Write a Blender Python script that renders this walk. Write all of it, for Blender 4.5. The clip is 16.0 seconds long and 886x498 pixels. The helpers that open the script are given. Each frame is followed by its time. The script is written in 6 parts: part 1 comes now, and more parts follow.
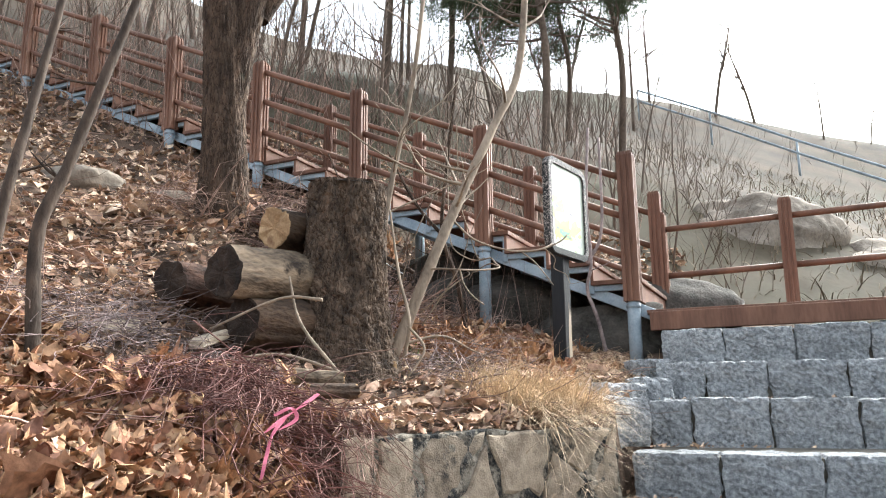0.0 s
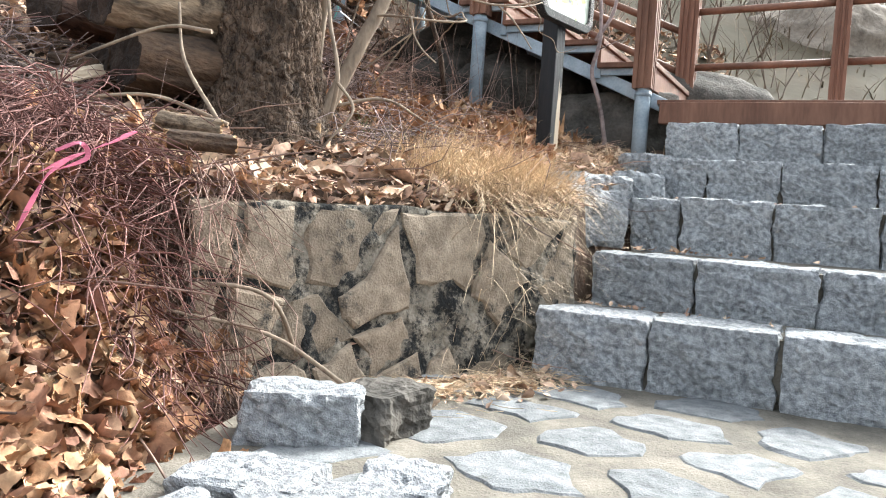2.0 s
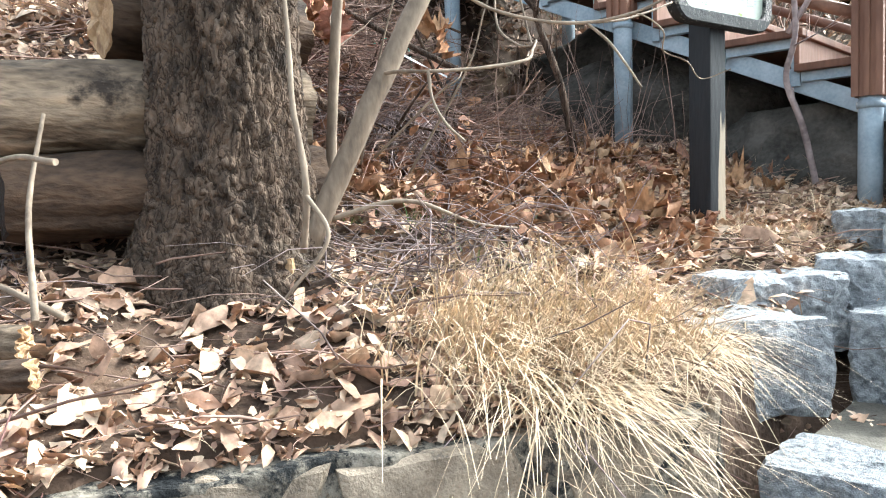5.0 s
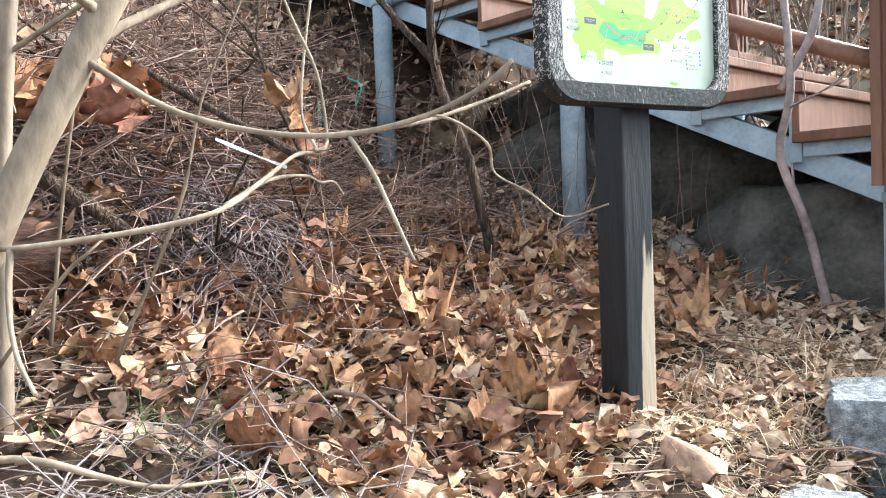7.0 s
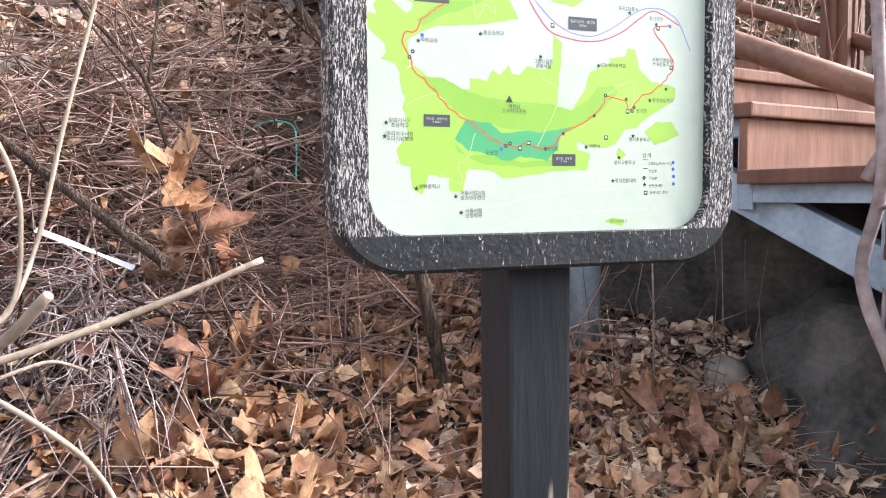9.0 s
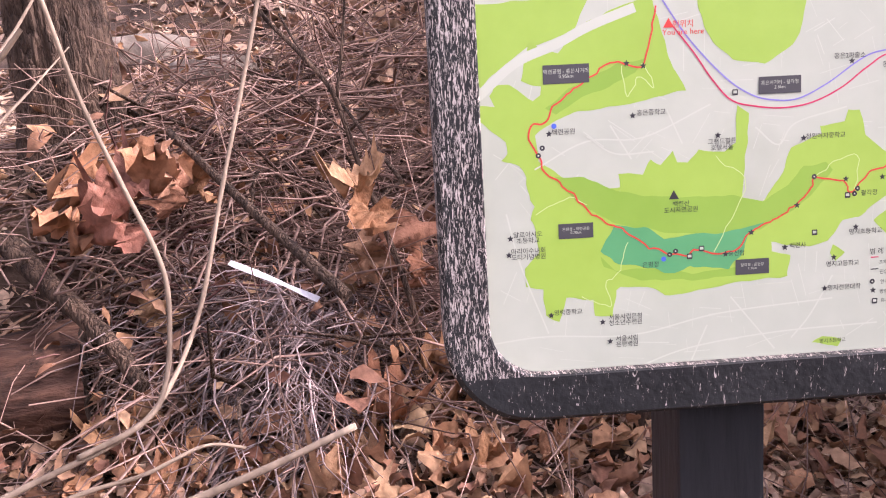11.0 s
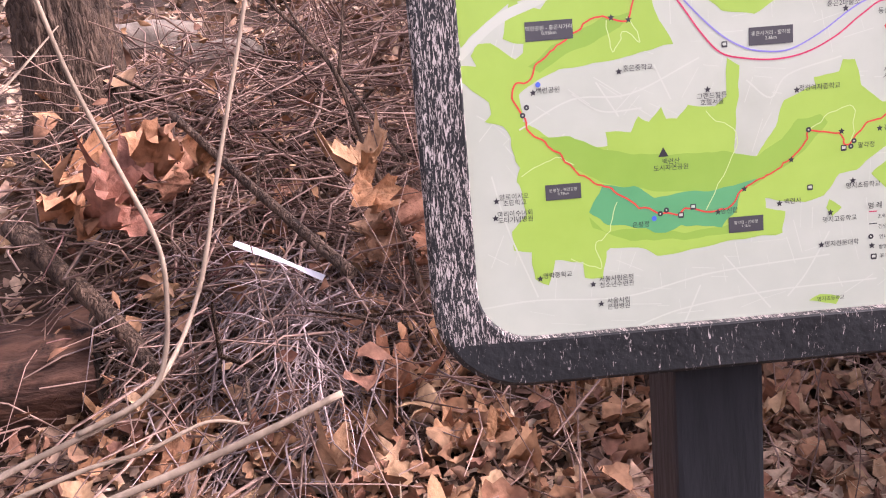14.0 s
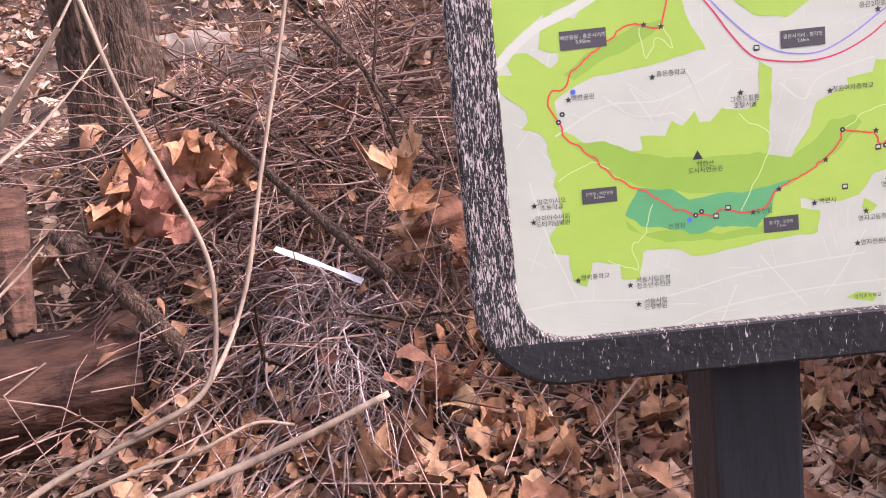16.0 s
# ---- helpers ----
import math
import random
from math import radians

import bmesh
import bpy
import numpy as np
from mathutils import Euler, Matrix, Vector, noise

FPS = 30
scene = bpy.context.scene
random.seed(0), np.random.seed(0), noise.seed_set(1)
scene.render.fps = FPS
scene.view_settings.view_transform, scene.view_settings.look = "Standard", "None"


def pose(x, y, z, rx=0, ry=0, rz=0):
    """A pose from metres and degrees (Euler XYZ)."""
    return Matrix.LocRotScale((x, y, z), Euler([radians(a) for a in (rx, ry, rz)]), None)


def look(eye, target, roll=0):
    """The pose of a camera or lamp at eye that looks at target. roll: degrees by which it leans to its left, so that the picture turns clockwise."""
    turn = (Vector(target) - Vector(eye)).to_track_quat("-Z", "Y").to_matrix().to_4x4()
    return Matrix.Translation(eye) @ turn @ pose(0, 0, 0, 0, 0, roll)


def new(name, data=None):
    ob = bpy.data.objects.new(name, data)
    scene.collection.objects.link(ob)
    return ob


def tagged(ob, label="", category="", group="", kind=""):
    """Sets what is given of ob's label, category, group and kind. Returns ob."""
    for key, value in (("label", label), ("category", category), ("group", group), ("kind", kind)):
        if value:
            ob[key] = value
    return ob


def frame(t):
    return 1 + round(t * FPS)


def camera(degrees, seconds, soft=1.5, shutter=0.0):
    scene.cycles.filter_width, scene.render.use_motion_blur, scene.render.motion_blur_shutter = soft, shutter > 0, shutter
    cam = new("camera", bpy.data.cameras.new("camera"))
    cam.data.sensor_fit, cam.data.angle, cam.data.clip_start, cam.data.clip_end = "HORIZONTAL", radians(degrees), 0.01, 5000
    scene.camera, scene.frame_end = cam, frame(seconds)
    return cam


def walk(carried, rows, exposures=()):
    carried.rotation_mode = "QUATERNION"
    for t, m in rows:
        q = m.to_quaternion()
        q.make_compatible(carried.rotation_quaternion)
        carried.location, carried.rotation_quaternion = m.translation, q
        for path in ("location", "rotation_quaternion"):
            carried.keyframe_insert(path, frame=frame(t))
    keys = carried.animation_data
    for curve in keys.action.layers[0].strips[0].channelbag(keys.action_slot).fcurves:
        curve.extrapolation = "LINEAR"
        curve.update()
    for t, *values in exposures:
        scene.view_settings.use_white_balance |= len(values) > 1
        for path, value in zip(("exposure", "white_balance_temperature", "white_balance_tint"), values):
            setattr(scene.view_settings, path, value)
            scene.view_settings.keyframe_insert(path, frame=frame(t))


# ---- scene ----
cam = camera(59.0, 16.0, soft=1.1)
PATH = [
    (0, (0.614, 0.136, 0.367), (0.333, 2.075, 0.767), -0.5),
    (0.5, (0.645, 0.252, 0.304), (0.396, 2.218, 0.58), 0.1),
    (1, (0.782, 0.532, 0.259), (0.471, 2.504, 0.381), -0.6),
    (1.5, (0.865, 0.694, 0.337), (0.475, 2.656, 0.357), 0.6),
    (2, (0.949, 0.92, 0.271), (0.576, 2.883, 0.176), 3.8),
    (2.5, (1.058, 1.228, 0.363), (0.377, 3.103, 0.221), 1.6),
    (2.7, (1.075, 1.252, 0.387), (0.313, 3.096, 0.238), 0.5),
    (3, (1.05, 1.325, 0.396), (0.239, 3.144, 0.206), 1.1),
    (3.5, (1.097, 1.493, 0.581), (0.256, 3.302, 0.446), 1.6),
    (3.6, (1.1, 1.523, 0.614), (0.257, 3.334, 0.507), 0.7),
    (5.8, (1.169, 2.9, 0.87), (0.173, 4.63, 0.743), -1.6),
    (6, (1.176, 3.009, 0.97), (0.157, 4.725, 0.846), -1.7),
    (6.5, (1.182, 3.283, 1.006), (0.182, 5.011, 0.891), -2.0),
    (7, (1.304, 3.613, 1.129), (0.225, 5.294, 1.039), -2.2),
    (7.5, (1.321, 3.977, 1.139), (0.175, 5.613, 1.041), -2.0),
    (7.7, (1.3, 4.125, 1.279), (0.109, 5.727, 1.164), -2.5),
    (8, (1.285, 4.215, 1.357), (0.066, 5.795, 1.225), -1.9),
    (8.2, (1.293, 4.291, 1.36), (0.054, 5.855, 1.222), -0.8),
    (10.3, (1.212, 4.77, 1.62), (-0.34, 6.011, 1.392), -2.9),
    (10.5, (1.196, 4.768, 1.62), (-0.404, 5.938, 1.355), -2.6),
    (11, (1.226, 4.79, 1.639), (-0.481, 5.795, 1.363), -3.1),
    (11.5, (1.225, 4.795, 1.629), (-0.469, 5.819, 1.342), -3.0),
    (12, (1.253, 4.82, 1.629), (-0.448, 5.829, 1.336), -3.5),
    (12.5, (1.25, 4.823, 1.62), (-0.458, 5.82, 1.32), -4.0),
    (13, (1.253, 4.82, 1.631), (-0.459, 5.81, 1.334), -4.3),
    (13.5, (1.237, 4.824, 1.623), (-0.483, 5.799, 1.318), -4.5),
    (14, (1.233, 4.82, 1.618), (-0.493, 5.78, 1.302), -4.7),
    (14.5, (1.235, 4.821, 1.618), (-0.496, 5.769, 1.295), -5.0),
    (15, (1.238, 4.822, 1.622), (-0.5, 5.756, 1.298), -5.5),
    (15.5, (1.244, 4.815, 1.621), (-0.508, 5.729, 1.306), -5.6),
    (16, (1.251, 4.803, 1.626), (-0.516, 5.689, 1.32), -6.0),
]
walk(cam, [(t, look(eye, target, roll)) for t, eye, target, roll in PATH],
     exposures=((0.0, 2.09, 6050, 4), (2.2, 2.22, 6080, 4), (3.7, 2.4, 5780, -1), (6.0, 2.31, 5700, 0), (8.2, 2.53, 5650, 0), (10.3, 1.85, 6280, 36), (16.0, 1.8, 6300, 38)))

# ---- the place ----
# ---- world, sun and exposure ----
world = bpy.data.worlds.new("world")
scene.world = world
world.use_nodes = True
wn, wl = world.node_tree.nodes, world.node_tree.links
sky = wn.new("ShaderNodeTexSky")
sky.sky_type, sky.sun_disc = "NISHITA", False
sky.sun_elevation, sky.sun_rotation = radians(36), radians(39)
sky.dust_density, sky.air_density, sky.ozone_density = 5.0, 1.0, 1.0
pale = wn.new("ShaderNodeHueSaturation")
pale.inputs["Saturation"].default_value = 0.3
wl.new(sky.outputs[0], pale.inputs["Color"])
wl.new(pale.outputs[0], wn["Background"].inputs[0])
wn["Background"].inputs[1].default_value = 0.15

sun = new("sun", bpy.data.lights.new("sun", "SUN"))
sun.data.energy, sun.data.angle, sun.data.color = 1.7, radians(14), (1.0, 0.95, 0.88)
sun.matrix_world = look((0, 0, 0), (-0.5, -0.62, -0.6))


# ---- materials ----
def grainy(name, dark, light, scale=12.0, rough=0.85, bump=0.3, fine=90.0, stain=None, stain_scale=2.0,
           stain_cut=0.55, island=0.0, stretch=(1, 1, 1), metal=0.0, per_object=0.0, crack=0.0, stain_rough=0.5):
    """A node material: two noise scales of colour, optional stains, tint by island or object, and relief."""
    m = bpy.data.materials.new(name)
    m.use_nodes = True
    n, l = m.node_tree.nodes, m.node_tree.links
    b = n["Principled BSDF"]
    b.inputs["Roughness"].default_value, b.inputs["Metallic"].default_value = rough, metal
    b.inputs["Specular IOR Level"].default_value = 0.3
    co = n.new("ShaderNodeTexCoord")
    mp = n.new("ShaderNodeMapping")
    mp.inputs["Scale"].default_value = stretch
    l.new(co.outputs["Object"], mp.inputs[0])
    big = n.new("ShaderNodeTexNoise")
    big.inputs["Scale"].default_value, big.inputs["Detail"].default_value = scale, 6.0
    l.new(mp.outputs[0], big.inputs["Vector"])
    small = n.new("ShaderNodeTexNoise")
    small.inputs["Scale"].default_value, small.inputs["Detail"].default_value = fine, 4.0
    l.new(mp.outputs[0], small.inputs["Vector"])
    add = n.new("ShaderNodeMath")
    add.operation = "MULTIPLY_ADD"
    l.new(small.outputs[0], add.inputs[0])
    add.inputs[1].default_value = 0.45
    l.new(big.outputs[0], add.inputs[2])
    ramp = n.new("ShaderNodeValToRGB")
    ramp.color_ramp.elements[0].position, ramp.color_ramp.elements[1].position = 0.5, 0.95
    ramp.color_ramp.elements[0].color, ramp.color_ramp.elements[1].color = (*dark, 1), (*light, 1)
    l.new(add.outputs[0], ramp.inputs[0])
    out = ramp.outputs[0]
    if stain:
        sn = n.new("ShaderNodeTexNoise")
        sn.inputs["Scale"].default_value, sn.inputs["Detail"].default_value = stain_scale, 8.0
        sn.inputs["Roughness"].default_value = stain_rough
        l.new(co.outputs["Object"], sn.inputs["Vector"])
        sr = n.new("ShaderNodeValToRGB")
        sr.color_ramp.elements[0].position, sr.color_ramp.elements[1].position = stain_cut, stain_cut + 0.1
        l.new(sn.outputs[0], sr.inputs[0])
        mx = n.new("ShaderNodeMixRGB")
        l.new(sr.outputs[0], mx.inputs[0])
        l.new(out, mx.inputs[1])
        mx.inputs[2].default_value = (*stain, 1)
        out = mx.outputs[0]
    for amount, kind, socket in ((island, "ShaderNodeNewGeometry", "Random Per Island"),
                                 (per_object, "ShaderNodeObjectInfo", "Random")):
        if amount:
            g = n.new(kind)
            mr = n.new("ShaderNodeMapRange")
            mr.inputs[3].default_value, mr.inputs[4].default_value = 1 - amount, 1 + amount
            l.new(g.outputs[socket], mr.inputs[0])
            hs = n.new("ShaderNodeHueSaturation")
            l.new(mr.outputs[0], hs.inputs["Value"])
            l.new(out, hs.inputs["Color"])
            out = hs.outputs[0]
    l.new(out, b.inputs["Base Color"])
    height = add.outputs[0]
    if crack:
        vo = n.new("ShaderNodeTexVoronoi")
        vo.feature = "DISTANCE_TO_EDGE"
        vo.inputs["Scale"].default_value = crack
        l.new(mp.outputs[0], vo.inputs["Vector"])
        cm = n.new("ShaderNodeMath")
        cm.operation = "MULTIPLY_ADD"
        l.new(vo.outputs[0], cm.inputs[0])
        cm.inputs[1].default_value = 1.5
        l.new(add.outputs[0], cm.inputs[2])
        height = cm.outputs[0]
        warp = n.new("ShaderNodeMixRGB")
        warp.inputs[0].default_value = 0.16
        l.new(mp.outputs[0], warp.inputs[1])
        l.new(big.outputs[1], warp.inputs[2])
        l.new(warp.outputs[0], vo.inputs["Vector"])
        cr = n.new("ShaderNodeValToRGB")
        cr.color_ramp.elements[0].position, cr.color_ramp.elements[1].position = 0.0, 0.07
        cr.color_ramp.elements[0].color = (0.26, 0.22, 0.2, 1)
        l.new(vo.outputs[0], cr.inputs[0])
        dk = n.new("ShaderNodeMixRGB")
        dk.blend_type = "MULTIPLY"
        dk.inputs[0].default_value = 1.0
        l.new(out, dk.inputs[1])
        l.new(cr.outputs[0], dk.inputs[2])
        l.new(dk.outputs[0], b.inputs["Base Color"])
    bp = n.new("ShaderNodeBump")
    bp.inputs["Strength"].default_value, bp.inputs["Distance"].default_value = bump, 0.02
    l.new(height, bp.inputs["Height"])
    l.new(bp.outputs[0], b.inputs["Normal"])
    return m


def leafy(name, colours, rough=0.75, scale=45.0, bump=0.35):
    """Dead leaves: each island takes its own colour from the range, with blotches and veins of noise."""
    m = bpy.data.materials.new(name)
    m.use_nodes = True
    n, l = m.node_tree.nodes, m.node_tree.links
    b = n["Principled BSDF"]
    b.inputs["Roughness"].default_value = rough
    b.inputs["Specular IOR Level"].default_value = 0.25
    g = n.new("ShaderNodeNewGeometry")
    oi = n.new("ShaderNodeObjectInfo")
    ad = n.new("ShaderNodeMath")
    ad.operation = "ADD"
    l.new(g.outputs["Random Per Island"], ad.inputs[0])
    l.new(oi.outputs["Random"], ad.inputs[1])
    fr = n.new("ShaderNodeMath")
    fr.operation = "FRACT"
    l.new(ad.outputs[0], fr.inputs[0])
    r = n.new("ShaderNodeValToRGB")
    while len(r.color_ramp.elements) < len(colours):
        r.color_ramp.elements.new(0.5)
    for i, c in enumerate(colours):
        r.color_ramp.elements[i].position = i / (len(colours) - 1)
        r.color_ramp.elements[i].color = (*c, 1)
    l.new(fr.outputs[0], r.inputs[0])
    co = n.new("ShaderNodeTexCoord")
    t = n.new("ShaderNodeTexNoise")
    t.inputs["Scale"].default_value, t.inputs["Detail"].default_value = scale, 5.0
    l.new(co.outputs["Object"], t.inputs["Vector"])
    mr = n.new("ShaderNodeMapRange")
    mr.inputs[1].default_value, mr.inputs[2].default_value = 0.3, 0.7
    mr.inputs[3].default_value, mr.inputs[4].default_value = 0.6, 1.25
    l.new(t.outputs[0], mr.inputs[0])
    hs = n.new("ShaderNodeHueSaturation")
    l.new(mr.outputs[0], hs.inputs["Value"])
    l.new(r.outputs[0], hs.inputs["Color"])
    l.new(hs.outputs[0], b.inputs["Base Color"])
    bp = n.new("ShaderNodeBump")
    bp.inputs["Strength"].default_value, bp.inputs["Distance"].default_value = bump, 0.01
    l.new(t.outputs[0], bp.inputs["Height"])
    l.new(bp.outputs[0], b.inputs["Normal"])
    return m


def plain(name, colour, rough=0.5, metal=0.0, spec=0.4):
    m = bpy.data.materials.new(name)
    m.use_nodes = True
    b = m.node_tree.nodes["Principled BSDF"]
    b.inputs["Base Color"].default_value = (*colour, 1)
    b.inputs["Roughness"].default_value, b.inputs["Metallic"].default_value = rough, metal
    b.inputs["Specular IOR Level"].default_value = spec
    return m


SOIL = grainy("forest soil", (0.035, 0.022, 0.015), (0.13, 0.082, 0.054), 5, 0.95, 0.8, 60, (0.15, 0.1, 0.064), 1.1, 0.58)
HILL = grainy("dry hill grass", (0.03, 0.02, 0.012), (0.1, 0.07, 0.044), 0.8, 1.0, 0.5, 9, (0.06, 0.052, 0.03), 0.12, 0.55)
GRANITE = grainy("hewn grey granite", (0.15, 0.156, 0.166), (0.5, 0.505, 0.51), 50, 0.85, 1.0, 280, (0.22, 0.225, 0.232), 22, 0.57, per_object=0.16, stain_rough=0.75)
MORTAR = grainy("old cement mortar", (0.09, 0.079, 0.064), (0.215, 0.19, 0.155), 8, 0.95, 0.5, 130, (0.09, 0.082, 0.067), 2.5, 0.58)
FLAG = grainy("worn grey flagstone", (0.1, 0.104, 0.108), (0.235, 0.24, 0.242), 18, 0.9, 0.5, 160, (0.11, 0.105, 0.095), 6, 0.6, per_object=0.14, stain_rough=0.7)
PALEWOOD = grainy("bleached split wood", (0.28, 0.22, 0.16), (0.6, 0.5, 0.38), 9, 0.85, 0.6, 70, stretch=(1, 0.3, 1))
RUBBLE = grainy("weathered rubble stone", (0.16, 0.122, 0.088), (0.39, 0.31, 0.228), 16, 0.9, 0.6, 150, (0.045, 0.042, 0.038), 6, 0.55, per_object=0.24, stain_rough=0.78)
WALLMORTAR = grainy("blackened wall mortar", (0.11, 0.092, 0.07), (0.34, 0.295, 0.235), 14, 0.95, 1.0, 60, (0.018, 0.018, 0.018), 9, 0.455, stain_rough=0.82)
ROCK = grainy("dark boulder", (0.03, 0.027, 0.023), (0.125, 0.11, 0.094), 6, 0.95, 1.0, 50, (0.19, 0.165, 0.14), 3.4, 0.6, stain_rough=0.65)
PALEROCK = grainy("pale boulder", (0.12, 0.096, 0.075), (0.36, 0.3, 0.24), 3.2, 0.95, 1.0, 22, (0.12, 0.097, 0.076), 2.4, 0.58, stain_rough=0.7)
BARK = grainy("furrowed bark", (0.036, 0.025, 0.018), (0.19, 0.13, 0.09), 16, 0.95, 1.0, 60, (0.2, 0.155, 0.115), 5, 0.66, stretch=(1, 1, 0.5), crack=26)
TREEBARK = grainy("grey brown bark", (0.03, 0.019, 0.013), (0.15, 0.098, 0.067), 18, 0.95, 0.9, 70, (0.08, 0.078, 0.052), 6, 0.68, stretch=(1, 1, 0.25), crack=30)
PALEBARK = grainy("smooth tan bark", (0.13, 0.095, 0.068), (0.35, 0.27, 0.195), 10, 0.8, 0.3, 60, stretch=(1, 1, 0.4))
TWIG = grainy("dry twig", (0.09, 0.053, 0.043), (0.41, 0.275, 0.215), 4, 0.85, 0.2, 40, island=0.45)
REDTWIG = grainy("reddish twig", (0.07, 0.03, 0.026), (0.27, 0.14, 0.12), 4, 0.85, 0.2, 40, island=0.4)
GREYTWIG = grainy("grey twig", (0.09, 0.065, 0.062), (0.46, 0.36, 0.335), 4, 0.85, 0.2, 40, island=0.4)
CUTWOOD = grainy("sawn wood", (0.24, 0.14, 0.07), (0.5, 0.34, 0.19), 6, 0.85, 0.3, 80, (0.2, 0.11, 0.06), 7, 0.6)
DARKCUT = grainy("weathered dark sawn wood", (0.014, 0.01, 0.008), (0.055, 0.036, 0.026), 9, 0.95, 0.8, 80, (0.09, 0.055, 0.036), 14, 0.66)
LOGBARK = grainy("peeling log bark", (0.022, 0.014, 0.01), (0.12, 0.075, 0.047), 9, 0.9, 1.0, 70, (0.3, 0.19, 0.105), 5, 0.64, stretch=(0.7, 0.22, 1), stain_rough=0.75)
LOGBARE = grainy("barkless old log", (0.04, 0.028, 0.02), (0.33, 0.24, 0.16), 9, 0.85, 0.9, 70, (0.035, 0.024, 0.017), 4, 0.53, stretch=(0.6, 0.2, 1), stain_rough=0.7)
ROT = grainy("rotten wood", (0.024, 0.012, 0.009), (0.14, 0.073, 0.048), 16, 0.95, 1.0, 80, (0.02, 0.012, 0.009), 7, 0.55, stretch=(1, 0.22, 1), stain_rough=0.7)
DECK = grainy("red brown stained timber", (0.105, 0.047, 0.029), (0.23, 0.115, 0.073), 5, 0.65, 0.3, 50, (0.09, 0.042, 0.027), 3, 0.62, stretch=(1, 1, 0.2), per_object=0.18)
RAIL = grainy("brown stained rail", (0.12, 0.06, 0.04), (0.25, 0.125, 0.08), 5, 0.6, 0.3, 50, per_object=0.12)
STEEL = grainy("galvanised blue grey steel", (0.22, 0.28, 0.33), (0.42, 0.48, 0.53), 7, 0.5, 0.1, 70, (0.16, 0.18, 0.2), 5, 0.62)
SIGNPAINT = grainy("peeling charcoal paint", (0.028, 0.028, 0.034), (0.05, 0.05, 0.06), 10, 0.5, 0.25, 90)
HILLGRASS = grainy("dull hill grass", (0.09, 0.066, 0.04), (0.22, 0.165, 0.105), 8, 0.9, 0.1, 50, island=0.35)
GRASS = grainy("dry straw grass", (0.44, 0.32, 0.2), (0.74, 0.58, 0.4), 8, 0.8, 0.1, 50, island=0.35)
GREEN = grainy("green weed", (0.04, 0.09, 0.02), (0.12, 0.2, 0.05), 8, 0.7, 0.1, 50, island=0.3)
PINE = grainy("pine needles", (0.03, 0.05, 0.022), (0.09, 0.12, 0.06), 3, 0.8, 0.1, 20, island=0.4)
FARBARK = grainy("far bare branches", (0.06, 0.043, 0.032), (0.19, 0.14, 0.105), 2, 0.9, 0.2, 20)
LEAF = leafy("fallen leaves", [(0.22, 0.13, 0.09), (0.5, 0.315, 0.21), (0.66, 0.47, 0.32), (0.4, 0.24, 0.165), (0.72, 0.55, 0.39), (0.32, 0.19, 0.14)])
BIGLEAF = leafy("large curled leaves", [(0.27, 0.128, 0.074), (0.4, 0.222, 0.115), (0.24, 0.112, 0.076), (0.46, 0.3, 0.17), (0.34, 0.178, 0.096), (0.18, 0.085, 0.057)])
BROADLEAF = leafy("broad curled leaves", [(0.3, 0.135, 0.075), (0.46, 0.25, 0.125), (0.27, 0.12, 0.082), (0.52, 0.33, 0.18), (0.4, 0.2, 0.105)], 0.8, 5.0, 1.0)
PINK = plain("pink vinyl ribbon", (0.5, 0.12, 0.18), 0.5)
TAGWHITE = plain("white plastic strip", (0.55, 0.55, 0.57), 0.4)
CORD = plain("green plastic cord", (0.1, 0.5, 0.36), 0.45)
INK = plain("black print", (0.03, 0.03, 0.035), 0.35)


# ---- helpers of shape ----
def part(name, bm, material, parent=None, label=""):
    me = bpy.data.meshes.new(name)
    bm.to_mesh(me)
    bm.free()
    ob = new(name, me)
    for mm in material if isinstance(material, (list, tuple)) else [material]:
        me.materials.append(mm)
    if parent is not None:
        ob.parent = parent
    return tagged(ob, label)


def quick(name, verts, faces, material, parent=None, smooth=False):
    me = bpy.data.meshes.new(name)
    me.from_pydata(verts, [], faces)
    me.materials.append(material)
    if smooth:
        me.shade_smooth()
    ob = new(name, me)
    if parent is not None:
        ob.parent = parent
    return ob


def holder(name, place=(0, 0, 0), label="", category="", group="", kind=""):
    e = new(name)
    e.location = place
    return tagged(e, label, category, group, kind)


def tube_data(path, radii, sides=8, rough=0.0, seed=0, lumps=1.0, caps=True):
    """Vertices and faces of a tapered, uneven tube along a path."""
    rnd = random.Random(seed)
    vs, fs = [], []
    path = [Vector(p) for p in path]
    up = Vector((0.13, 0.27, 0.95))
    for i, p in enumerate(path):
        d = (path[min(i + 1, len(path) - 1)] - path[max(i - 1, 0)]).normalized()
        if abs(d.dot(up)) > 0.95:
            up = Vector((0.9, 0.3, 0.1))
        a = d.cross(up).normalized()
        b = d.cross(a)
        r = radii[i] if isinstance(radii, (list, tuple)) else radii
        for k in range(sides):
            w = 2 * math.pi * k / sides
            q = a * math.cos(w) + b * math.sin(w)
            rr = r
            if rough:
                rr *= 1 + rough * noise.noise((p + q * r * 2) * lumps + Vector((seed, 0, 0)))
            vs.append(tuple(p + q * rr))
    for i in range(len(path) - 1):
        for k in range(sides):
            j = (k + 1) % sides
            fs.append((i * sides + k, i * sides + j, (i + 1) * sides + j, (i + 1) * sides + k))
    if caps:
        fs.append(tuple(reversed(range(sides))))
        fs.append(tuple(range((len(path) - 1) * sides, len(path) * sides)))
    return vs, fs


